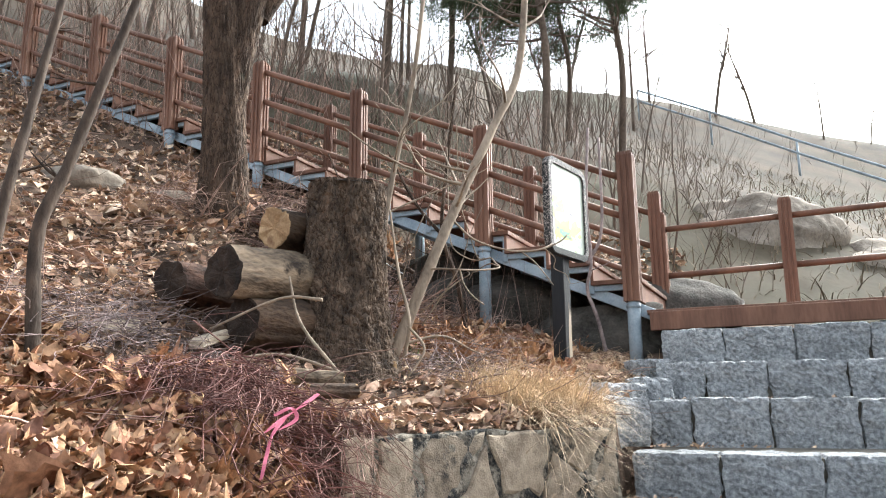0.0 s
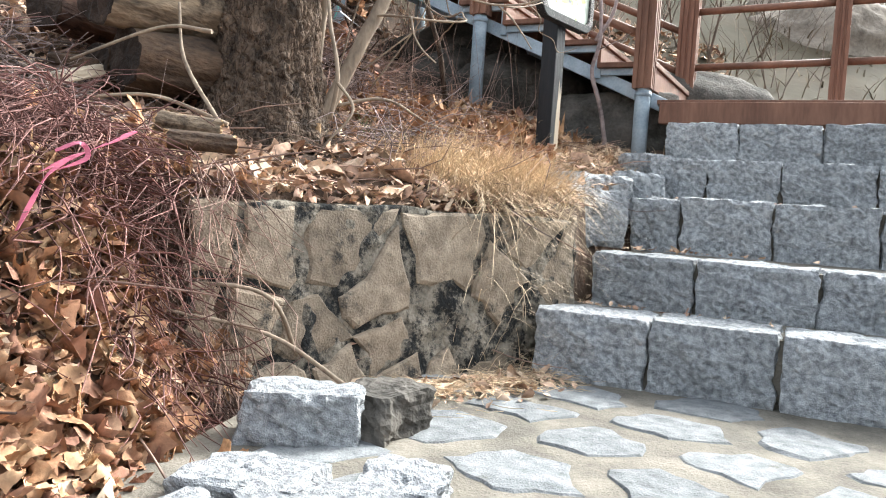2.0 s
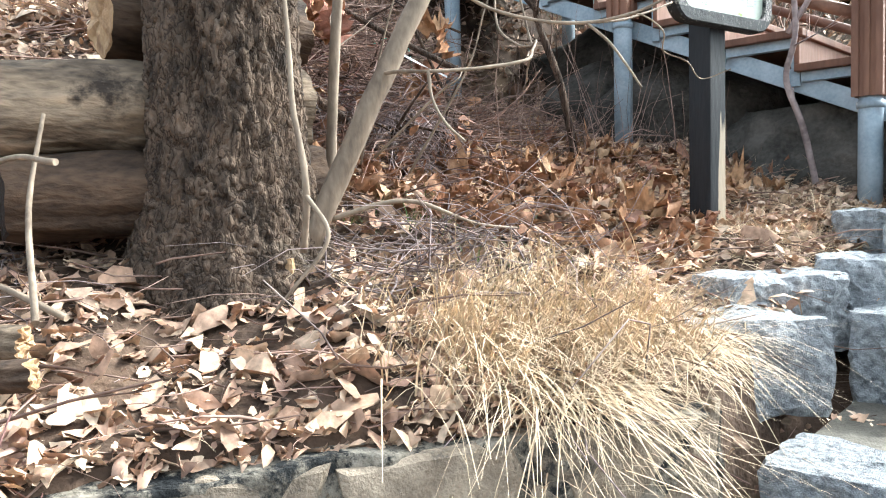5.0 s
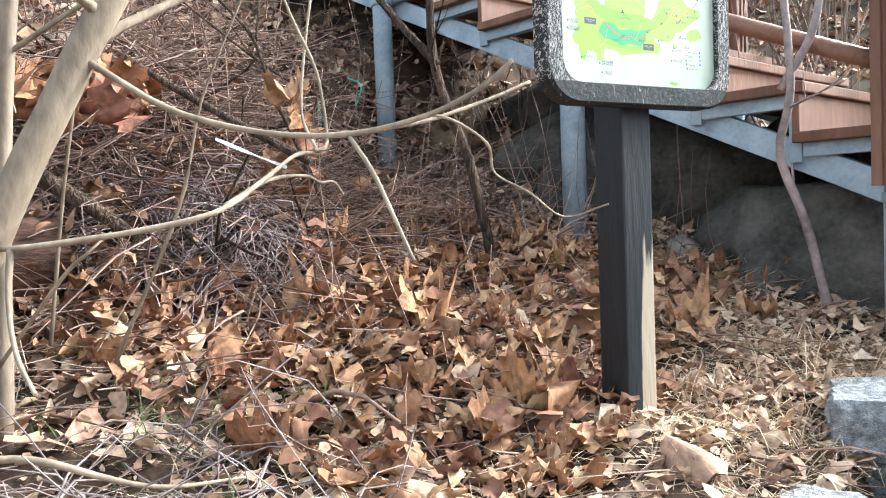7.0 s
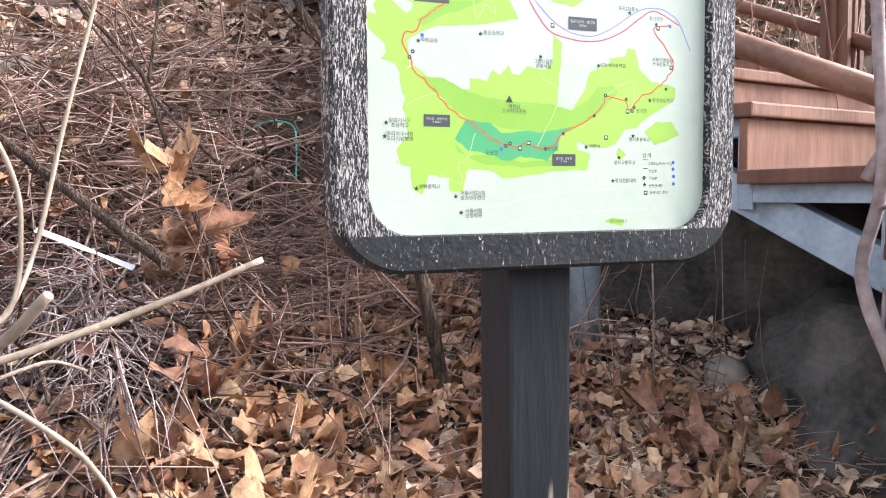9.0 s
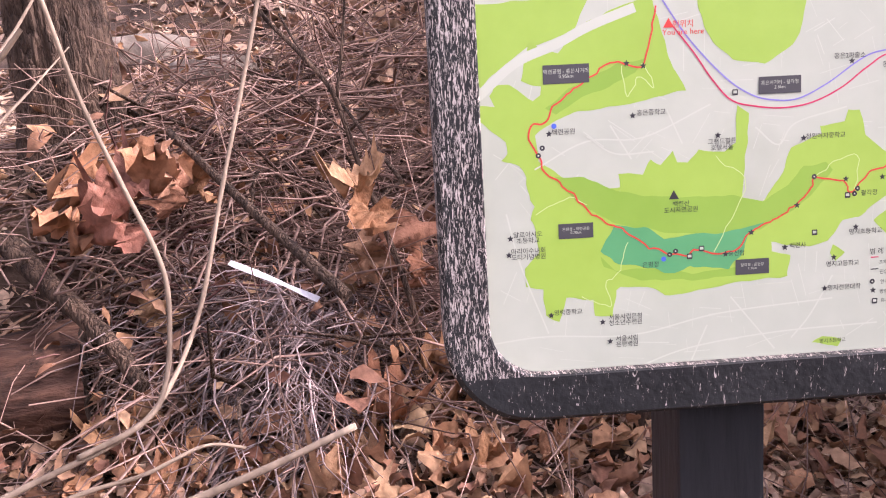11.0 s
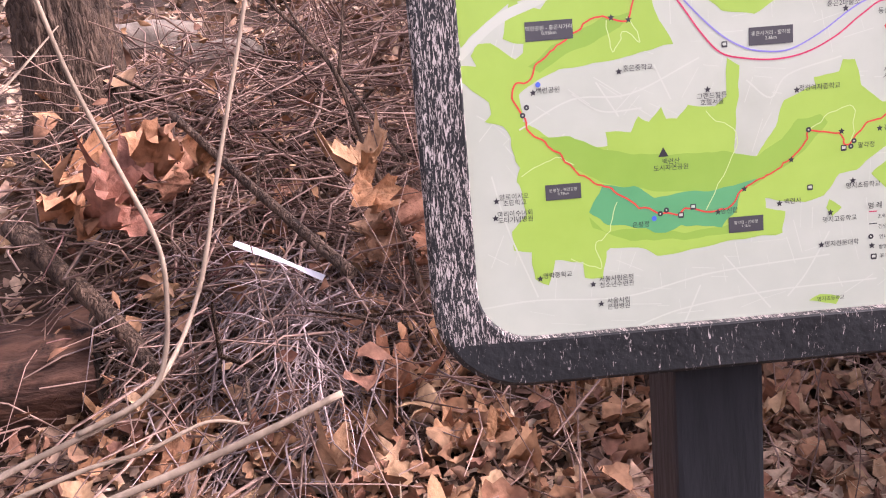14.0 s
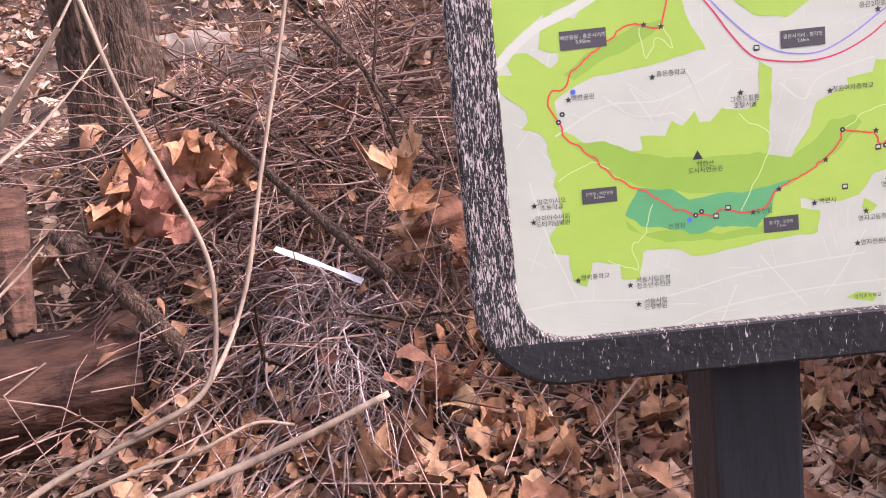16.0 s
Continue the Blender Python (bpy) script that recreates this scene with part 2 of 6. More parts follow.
def tube(name, path, radii, material, parent=None, sides=8, rough=0.0, seed=0, lumps=1.0, label=""):
    vs, fs = tube_data(path, radii, sides, rough, seed, lumps)
    ob = quick(name, vs, fs, material, parent)
    for p in ob.data.polygons:
        p.use_smooth = len(p.vertices) == 4
    return tagged(ob, label)


def bend(points, n=6):
    """A smooth line through a few points."""
    pts = [Vector(p) for p in points]
    pts = [2 * pts[0] - pts[1]] + pts + [2 * pts[-1] - pts[-2]]
    out = []
    for a, b, c, d in zip(pts, pts[1:], pts[2:], pts[3:]):
        for i in range(n):
            t = i / n
            out.append(0.5 * ((2 * b) + (c - a) * t + (2 * a - 5 * b + 4 * c - d) * t * t + (3 * b - a - 3 * c + d) * t ** 3))
    return out + [pts[-2]]


def box_bm(w, d, h, bevel=0.0):
    bm = bmesh.new()
    bmesh.ops.create_cube(bm, size=1, matrix=Matrix.Diagonal((w, d, h, 1)))
    if bevel:
        bmesh.ops.bevel(bm, geom=bm.edges[:], offset=bevel, segments=2, affect="EDGES", profile=0.6)
    return bm


def hewn_bm(w, d, h, seed, rough=0.012, cuts=5):
    """A hewn block: worn edges, uneven faces; its base is at z = 0 and its front faces -y."""
    bm = bmesh.new()
    bmesh.ops.create_cube(bm, size=1)
    bmesh.ops.subdivide_edges(bm, edges=bm.edges[:], cuts=cuts, use_grid_fill=True)
    o = Vector((seed * 3.7, seed * 1.3, 0))
    for v in bm.verts:
        p = Vector((v.co.x * w, v.co.y * d, (v.co.z + 0.5) * h))
        k = noise.noise(p * 8 + o) + 0.7 * noise.noise(p * 22 + o) + 0.5 * noise.noise(p * 47 + o)
        edge = sum(1 for q in v.co if abs(q) > 0.49)
        n = Vector((v.co.x, v.co.y, v.co.z * 0.4)).normalized()
        v.co = p + n * (k * rough - (0.0, 0.0, 0.005, 0.011)[edge] * (0.6 + abs(noise.noise(p * 15 + o)) * 2.2))
    for f in bm.faces:
        f.smooth = False
    return bm


def boulder_bm(rx, ry, rz, seed, rough=0.22, sub=4, flat=0.0):
    bm = bmesh.new()
    bmesh.ops.create_icosphere(bm, subdivisions=sub, radius=1)
    o = Vector((seed * 5.1, seed * 2.3, seed))
    for v in bm.verts:
        p = v.co.copy()
        k = noise.noise(p * 1.1 + o) + 0.45 * noise.noise(p * 2.7 + o) + 0.22 * noise.noise(p * 6 + o) + 0.12 * noise.noise(p * 14 + o)
        p *= 1 + rough * k
        if flat:
            p.z = min(p.z, flat + 0.1 * noise.noise(p * 2 + o))
        v.co = Vector((p.x * rx, p.y * ry, p.z * rz))
    for f in bm.faces:
        f.smooth = True
    return bm


def cells(seeds, lo, hi, gap):
    """Voronoi cells of 2D seeds inside a box, each drawn in by half the gap."""
    out = []
    for i, s in enumerate(seeds):
        poly = [(lo[0], lo[1]), (hi[0], lo[1]), (hi[0], hi[1]), (lo[0], hi[1])]
        for j, t in enumerate(seeds):
            if i == j:
                continue
            nx, ny = t[0] - s[0], t[1] - s[1]
            dd = math.hypot(nx, ny)
            if dd > 1.6:
                continue
            nx, ny = nx / dd, ny / dd
            c = nx * (s[0] + t[0]) / 2 + ny * (s[1] + t[1]) / 2 - gap / 2
            res = []
            for a, b in zip(poly, poly[1:] + poly[:1]):
                da, db = nx * a[0] + ny * a[1] - c, nx * b[0] + ny * b[1] - c
                if da <= 0:
                    res.append(a)
                if da * db < 0:
                    k = da / (da - db)
                    res.append((a[0] + (b[0] - a[0]) * k, a[1] + (b[1] - a[1]) * k))
            poly = res
            if not poly:
                break
        if len(poly) > 2:
            out.append(poly)
    return out


def slab_data(poly, thick, seed, wobble=0.01):
    """A flat stone on an outline in the xy plane: uneven rim, worn edge, top at z = thick."""
    cx, cy = sum(p[0] for p in poly) / len(poly), sum(p[1] for p in poly) / len(poly)
    rim = []
    for a, b in zip(poly, poly[1:] + poly[:1]):
        n = max(1, int(math.hypot(b[0] - a[0], b[1] - a[1]) / 0.05))
        for k in range(n):
            x, y = a[0] + (b[0] - a[0]) * k / n, a[1] + (b[1] - a[1]) * k / n
            w = wobble * 2 * noise.noise(Vector((x * 13 + seed, y * 13, 0.3)))
            r = math.hypot(x - cx, y - cy) or 1
            rim.append((x + (x - cx) / r * w, y + (y - cy) / r * w))
    vs, fs, n = [], [], len(rim)
    for shrink, z in ((1.0, 0.0), (0.99, thick * 0.6), (0.9, thick * 0.93), (0.6, thick), (0.25, thick)):
        for x, y in rim:
            px, py = cx + (x - cx) * shrink, cy + (y - cy) * shrink
            vs.append((px, py, z + (0.22 * thick * noise.noise(Vector((px * 9, py * 9, seed))) if z else 0)))
    for r in range(4):
        for k in range(n):
            j = (k + 1) % n
            fs.append((r * n + k, r * n + j, (r + 1) * n + j, (r + 1) * n + k))
    fs.append(tuple(range(4 * n, 5 * n)))
    return vs, fs


# ---- the ground ----
EDGE = (0.97, -0.242)   # along a stone step
RUN = (0.242, 0.97)     # up the stone steps
BANK_Y = (-6.0, 1.0, 2.3, 2.95, 3.29, 3.97, 4.2, 4.87, 5.75, 6.3, 7.2)
BANK_X = (0.4, 0.34, 0.14, -0.02, 0.14, 0.75, 0.94, 1.1, 1.28, 1.35, 3.2)


def smooth(a, b, v):
    t = np.clip((v - a) / (b - a), 0, 1)
    return t * t * (3 - 2 * t)


def upper(x, y):
    """The wooded slope and the hill behind it."""
    z = -0.385 - 0.213 * np.maximum(x, -60) + 0.21 * np.minimum(y, 31)
    z = z + 0.5 * (1 - np.exp(-np.maximum(0, -x - 1.1) / 0.5)) * np.clip((y - 2) / 3, 0, 2)
    z = z + 0.33 * np.exp(-(((x + 1.62) / 0.55) ** 2 + ((y - 5.1) / 0.6) ** 2))
    z = z + 0.31 * np.clip(y - 7.4, 0, 20.5) + 0.12 * np.clip(-x - 2, 0, 20)
    z = z - 0.35 * np.maximum(0, y - 29)
    return z + 0.5 * smooth(9, 16, y) * (np.sin(x * 0.31 + 1) + np.sin(x * 0.13 + y * 0.21))


def lower(x, y):
    """The ground under the paving and the stone steps."""
    s = RUN[0] * x + RUN[1] * y
    z = -0.36 + 0.47 * np.clip(s - 4.0, 0, 2.4)
    return z - 0.62 * np.clip(2.1 - y, 0, 1.15) + 0.7 * np.clip(x - 3.4, 0, 3)


def ground_z(x, y):
    x, y = np.asarray(x, float), np.asarray(y, float)
    d = np.interp(y, BANK_Y, BANK_X) - 0.07 - x
    steep = 1.05 + 1.0 * smooth(2.3, 2.8, y) + 14 * smooth(2.95, 3.2, y) * (1 - smooth(6.2, 7.0, y))
    lo, hi = lower(x, y), upper(x, y)
    hi = np.where(y > 2.95, np.maximum(hi, lo - 0.2), hi)
    z = np.where(d > 0, np.minimum(hi, lo + d * steep), lo)
    z = np.where((y > 6.3) & (d <= 0), np.minimum(hi, np.maximum(lo, hi - 0.5)), z)
    z = np.where(y > 7.2, hi, z)
    rough = smooth(0, 0.25, d) + smooth(6.4, 7.2, y)
    return z + np.clip(rough, 0, 1) * (0.02 * np.sin(x * 7.1 + 1.3 * np.sin(y * 5)) + 0.02 * np.sin(y * 8.3 + x * 3)
                                       + 0.012 * np.sin(x * 19 + y * 13) + 0.012 * np.sin(y * 23 - x * 11))


def gz(x, y):
    return float(ground_z(x, y))


def axis_steps(*runs):
    out = [runs[0][0]]
    for a, b, st in runs:
        out += list(np.linspace(a, b, max(2, int(round((b - a) / st)) + 1))[1:])
    return np.array(out)


def make_ground():
    xs = axis_steps((-400, -60, 40), (-60, -12, 3), (-12, -3.5, 0.5), (-3.5, 1.7, 0.04), (1.7, 4, 0.2), (4, 14, 0.6), (14, 60, 3), (60, 400, 40))
    ys = axis_steps((-300, -30, 45), (-30, -2, 2), (-2, 1.2, 0.2), (1.2, 7.6, 0.04), (7.6, 14, 0.3), (14, 32, 0.8), (32, 60, 4), (60, 500, 44))
    X, Y = np.meshgrid(xs, ys)
    Z = ground_z(X, Y)
    n = len(xs)
    vs = np.stack([X, Y, Z], -1).reshape(-1, 3).tolist()
    fs = [(j * n + i, j * n + i + 1, (j + 1) * n + i + 1, (j + 1) * n + i) for j in range(len(ys) - 1) for i in range(n - 1)]
    ob = quick("ground", vs, fs, SOIL, smooth=True)
    ob.data.materials.append(HILL)
    mid = [ys[j] for j in range(len(ys) - 1) for i in range(n - 1)]
    for p, yy in zip(ob.data.polygons, mid):
        p.material_index = 1 if yy > 8.8 else 0
    return tagged(ob, "brown forest slope strewn with dead leaves", "ground", kind="structure")


make_ground()


# ---- stone steps, paving and rubble wall ----
STEP_S = (3.885, 4.29, 5.0, 5.44, 5.93)
STEP_Z = (-0.06, 0.15, 0.405, 0.635, 0.885)
STEP_L = (-0.19, -0.09, -0.095, -0.1, -0.11)


def at_step(r, s):
    """The plan place r along and s up the flight."""
    return EDGE[0] * r + RUN[0] * s, EDGE[1] * r + RUN[1] * s


def make_steps():
    flight = holder("stone_steps", (*at_step(1, 4), -0.3), "rough grey granite block steps with cement joints", "steps", kind="structure")
    rnd = random.Random(4)
    turn = math.atan2(EDGE[1], EDGE[0])
    inv = Matrix.Translation(-Vector(flight.location))
    low = -0.36
    vs, fs = [], []
    for i, (s, z, l) in enumerate(zip(STEP_S, STEP_Z, STEP_L)):
        back = STEP_S[i + 1] + 0.05 if i < 4 else s + 0.75
        r = l
        while r < 2.9:
            w = rnd.choice((0.3, 0.36, 0.41, 0.44, 0.48, 0.52)) if i else rnd.choice((0.42, 0.46, 0.55))
            if i == 2 and r == l:
                w = 0.24
            h = z - low + 0.02
            b = part("block", hewn_bm(w - 0.012, 0.3, h, rnd.random() * 50, 0.02, 13), GRANITE, flight)
            x, y = at_step(r + w / 2, s + 0.15 + rnd.uniform(-0.012, 0.012))
            b.matrix_basis = inv @ Matrix.Translation((x, y, low - 0.02 + rnd.uniform(-0.008, 0.008))) @ Matrix.Rotation(turn + rnd.uniform(-0.015, 0.015), 4, "Z")
            r += w
        # cement bed and tread behind the front stones
        k = len(vs)
        for rr, ss, zz in ((l + 0.02, s + 0.05, z - 0.02), (3.0, s + 0.05, z - 0.02), (3.0, back, z - 0.005), (l + 0.02, back, z - 0.005)):
            vs.append((*at_step(rr, ss), zz))
        for rr, ss, zz in ((l + 0.02, s + 0.05, low - 0.4), (3.0, s + 0.05, low - 0.4), (3.0, back, low - 0.4), (l + 0.02, back, low - 0.4)):
            vs.append((*at_step(rr, ss), zz))
        fs += [(k, k + 1, k + 2, k + 3), (k + 4, k + 5, k + 1, k), (k + 7, k + 3, k + 2, k + 6), (k + 4, k, k + 3, k + 7), (k + 5, k + 6, k + 2, k + 1)]
        low = z - 0.03
    bed = quick("cement_bed", [tuple(inv @ Vector(v)) for v in vs], fs, MORTAR, flight)
    # plain steps below the paving
    for i in range(3):
        top, y0 = -0.52 - 0.21 * i, 2.1 - 0.38 * i
        b = part("lower_step", hewn_bm(2.6, 0.42, 0.3, i + 70, 0.01, 6), GRANITE, flight)
        b.matrix_basis = inv @ Matrix.Translation((1.65, y0 - 0.2, top - 0.3))
    low_ground = part("lower_landing", hewn_bm(2.8, 3.2, 0.2, 77, 0.006, 6), MORTAR, flight)
    low_ground.matrix_basis = inv @ Matrix.Translation((1.7, -0.5, -1.18))


def make_paving():
    pave = holder("pavement", (1.2, 3, -0.3), "grey flagstones bedded in pale cement", "pavement", kind="structure")
    bm = box_bm(3.4, 2.1, 0.1)
    bed = part("cement_bed", bm, MORTAR, pave)
    bed.location = (0.55, 0.0, -0.058)
    rnd = random.Random(8)
    seeds = []
    for j in range(7):
        for i in range(8):
            seeds.append((-0.02 + i * 0.4 + (j % 2) * 0.18 + rnd.uniform(-0.08, 0.08), 2.1 + j * 0.29 + rnd.uniform(-0.06, 0.06)))
    for k, poly in enumerate(cells(seeds, (0.05, 2.0), (2.9, 4.05), 0.085)):
        cx, cy = sum(p[0] for p in poly) / len(poly), sum(p[1] for p in poly) / len(poly)
        if RUN[0] * cx + RUN[1] * cy > 3.78 or cx < float(np.interp(cy, BANK_Y, BANK_X)) + 0.16:
            continue
        poly = [(x - 1.2, y - 3) for x, y in poly]
        vs, fs = slab_data(poly, 0.03, k, 0.016)
        quick("flagstone", [(x, y, z - 0.031) for x, y, z in vs], fs, FLAG, pave)


WALL_A, WALL_B, WALL_T = Vector((-0.16, 2.949, 0)), Vector((0.9, 4.145, 0)), 0.27


def make_wall():
    """Rubble wall that holds the bank beside the steps."""
    wall = holder("retaining_wall", (0.3, 3.4, -0.36), "low rubble retaining wall with black stained mortar", "wall", kind="structure")
    inv = Matrix.Translation(-Vector(wall.location))
    along = (WALL_B - WALL_A).normalized()
    out = Vector((along.y, -along.x, 0))
    length = (WALL_B - WALL_A).length
    m = Matrix(((along.x, 0, out.x, WALL_A.x), (along.y, 0, out.y, WALL_A.y), (0, 1, 0, 0), (0, 0, 0, 1)))
    nx, nz = 110, 44
    vs, fs = [], []
    for j in range(nz + 1):
        for i in range(nx + 1):
            u, v = length * i / nx, -0.4 + (WALL_T + 0.4) * j / nz
            v += 0.03 * noise.noise(Vector((u * 3.5, 0, 7))) * (j / nz) ** 2
            p = Vector((u, v, 0.016 * noise.noise(Vector((u * 6, v * 6, 1))) + 0.012 * noise.noise(Vector((u * 17, v * 17, 1))) - 0.03 * (v + 0.4)))
            vs.append(tuple(inv @ m @ p))
    for i in range(nx + 1):
        u = length * i / nx
        vs.append(tuple(inv @ m @ Vector((u, WALL_T + 0.012 + 0.015 * noise.noise(Vector((u * 6, 0, 2))), -0.16))))
    n = nx + 1
    for j in range(nz + 1):
        for i in range(nx):
            fs.append((j * n + i, j * n + i + 1, (j + 1) * n + i + 1, (j + 1) * n + i))
    quick("mortar_body", vs, fs, WALLMORTAR, wall, smooth=True)
    rnd = random.Random(21)
    # large tan stones above, blackened small ones at the foot
    seeds = [(0.48, 0.12), (0.63, -0.02), (0.93, 0.105), (1.2, 0.0), (0.23, 0.09), (0.19, -0.07), (0.89, -0.13), (0.4, -0.14), (1.46, 0.04),
             (1.33, -0.11), (1.06, -0.21), (0.7, -0.19), (0.03, 0.12), (0.03, -0.05), (1.33, 0.17)]
    seeds += [(0.1 + i * 0.21 + rnd.uniform(-0.05, 0.05), -0.32 + rnd.uniform(-0.03, 0.03)) for i in range(6)]
    for k, poly in enumerate(cells(seeds, (0.0, -0.38), (length - 0.02, WALL_T - 0.01), 0.022)):
        if seeds[k] in ((0.89, -0.13), (1.06, -0.21), (1.33, -0.11)):
            continue
        vs, fs = slab_data(poly, 0.03, k + 40, 0.024)
        sink = rnd.choice((0.008, 0.012, 0.016, 0.02))
        quick("stone", [tuple(inv @ m @ Vector((x, y, z - 0.002 - sink - 0.03 * (y + 0.4)))) for x, y, z in vs], fs, RUBBLE, wall)


make_steps()
make_paving()
make_wall()


def loose_block(name, place, size, turn, seed, material=GRANITE, label="", category="stone", group="", tilt=0, rough=0.024):
    ob = part(name, hewn_bm(*size, seed, rough, 9), material)
    ob.matrix_basis = pose(*place, 0, tilt, turn)
    return tagged(ob, label, category, group)


SIDE = "blocks edging the steps"
loose_block("granite_block", (0.9, 4.93, 0.27), (0.42, 0.24, 0.235), 46, 3, label="rough pale granite block edging the steps", group=SIDE)
loose_block("granite_block", (0.86, 4.62, 0.16), (0.36, 0.27, 0.26), 30, 5, label="broken whitish granite block beside the steps", group=SIDE)
loose_block("granite_block", (1.16, 5.2, 0.3), (0.26, 0.3, 0.24), 2, 7, label="grey granite block beside dark gap", group=SIDE)
loose_block("granite_block", (1.2, 5.68, 0.45), (0.27, 0.24, 0.23), 8, 9, label="flat grey stone on dark soil", group=SIDE)
loose_block("granite_block", (0.28, 2.74, -0.32), (0.29, 0.17, 0.14), 14, 11, label="split granite block lying on leaves", group=SIDE)
loose_block("granite_block", (0.45, 2.86, -0.32), (0.16, 0.2, 0.13), -20, 13, ROCK, "small dark stone by the wall foot", group=SIDE)
for k, (x, y, w) in enumerate(((0.33, 2.35, 0.26), (0.52, 2.22, 0.3), (0.28, 2.08, 0.22), (0.62, 2.42, 0.2))):
    loose_block("edge_stone", (x, y, -0.345), (w, w * 0.8, 0.09), 30 * k, 30 + k, label="low grey stone at the paving edge", group="paving edge stones")


# ---- timber stairway on steel posts ----
NEAR = Vector((1.25, 6.256, 0))
ALONG = Vector((-0.96, 0.28, 0))
ACROSS = Vector((0.28, 0.96, 0))
WIDE = 1.3


def beam_z(k):
    """Top of the steel string k metres up the flight."""
    return 1.14 + 0.449 * k


def on_flight(k, w, z=0.0):
    return NEAR + ALONG * k + ACROSS * w + Vector((0, 0, z))


TURN = math.atan2(ALONG.y, ALONG.x)


def stick(name, a, b, w, h, material, parent, bevel=0.006, label=""):
    """A squared timber or steel bar from a to b."""
    a, b = Vector(a), Vector(b)
    d = b - a
    ob = part(name, box_bm(d.length, w, h, bevel), material, parent, label)
    ob.matrix_basis = Matrix.Translation((a + b) / 2) @ d.to_track_quat("X", "Z").to_matrix().to_4x4()
    return ob


def grooved_post(name, place, height, parent, width=0.115):
    """A timber post with grooves down its faces and a chamfered head."""
    half, g = width / 2, width * 0.09
    ring = []
    for sx, sy in ((1, 0), (0, 1), (-1, 0), (0, -1)):
        for o, depth in ((-1, 0), (-0.55, 0), (-0.5, g), (-0.2, g), (-0.15, 0), (0.15, 0), (0.2, g), (0.5, g), (0.55, 0)):
            ring.append(((half - depth) * sx - o * half * sy, (half - depth) * sy + o * half * sx))
    n, vs, fs = len(ring), [], []
    for sc, z in ((1, 0), (1, height - 0.03), (0.8, height)):
        vs += [(x * sc, y * sc, z) for x, y in ring]
    for r in range(2):
        for k in range(n):
            fs.append((r * n + k, r * n + (k + 1) % n, (r + 1) * n + (k + 1) % n, (r + 1) * n + k))
    fs.append(tuple(range(2 * n, 3 * n)))
    fs.append(tuple(reversed(range(n))))
    ob = quick(name, vs, fs, DECK, parent)
    ob.matrix_basis = Matrix.Translation(place) @ Matrix.Rotation(TURN + math.pi, 4, "Z")
    return ob


def make_stairway():
    st = holder("timber_stairway", (0, 0, 0), "red brown timber stairway on galvanised steel posts", "stairway")
    ks = (0.05, 1.27, 2.52, 3.68, 4.87, 6.06, 7.25, 8.44)
    for w in (0.0, WIDE):
        for k in ks:
            joint = beam_z(k) + 0.0
            grooved_post("timber_post", on_flight(k, w, joint), 1.2 if k < 0.5 else 1.07, st, 0.125 if w == 0 else 0.11)
            p = on_flight(k, w)
            foot = gz(p.x, p.y) - 0.1
            pole = tube("steel_post", [(p.x, p.y, foot), (p.x, p.y, joint - 0.02), (p.x, p.y, joint)], [0.05, 0.05, 0.046], STEEL, st, 14)
            tube("collar", [(p.x, p.y, joint - 0.05), (p.x, p.y, joint - 0.02)], 0.056, STEEL, pole, 14)
        for a, b in zip(ks, ks[1:]):
            for h in (0.98, 0.66, 0.34):
                pa, pb = on_flight(a, w - 0.0, beam_z(a) + h), on_flight(b, w, beam_z(b) + h)
                tube("handrail" if h > 0.9 else "rail", [pa, (pa + pb) / 2, pb], 0.028, RAIL, st, 10, 0.05, int(a * 10 + h * 7))
    # strings, treads, risers and brackets
    for w in (0.1, WIDE - 0.1):
        for a, b in ((-0.25, 2.52), (2.52, 8.6)):
            stick("steel_string", on_flight(a, w, beam_z(a) - 0.04), on_flight(b, w, beam_z(b) - 0.04), 0.05, 0.09, STEEL, st)
    k = 0.0
    while k < 8.4:
        run = 0.36
        z = beam_z(k + run) + 0.03
        t = part("tread", box_bm(run + 0.04, WIDE - 0.02, 0.035, 0.005), DECK, st)
        t.matrix_basis = Matrix.Translation(on_flight(k + run / 2, WIDE / 2, z)) @ Matrix.Rotation(TURN, 4, "Z")
        h = beam_z(k + run) - beam_z(k)
        f = part("riser", box_bm(0.025, WIDE - 0.04, h - 0.02, 0.004), DECK, st)
        f.matrix_basis = Matrix.Translation(on_flight(k + 0.01, WIDE / 2, z - h / 2 - 0.01)) @ Matrix.Rotation(TURN, 4, "Z")
        for w in (0.07, WIDE - 0.07):
            stick("bracket", on_flight(k + 0.03, w, beam_z(k) - 0.05), on_flight(k + 0.03, w, z - 0.02), 0.04, 0.04, STEEL, st, 0.003)
            stick("bracket", on_flight(k, w, z - 0.04), on_flight(k + run, w, z - 0.04), 0.045, 0.045, STEEL, st, 0.003)
        k += run
    return st


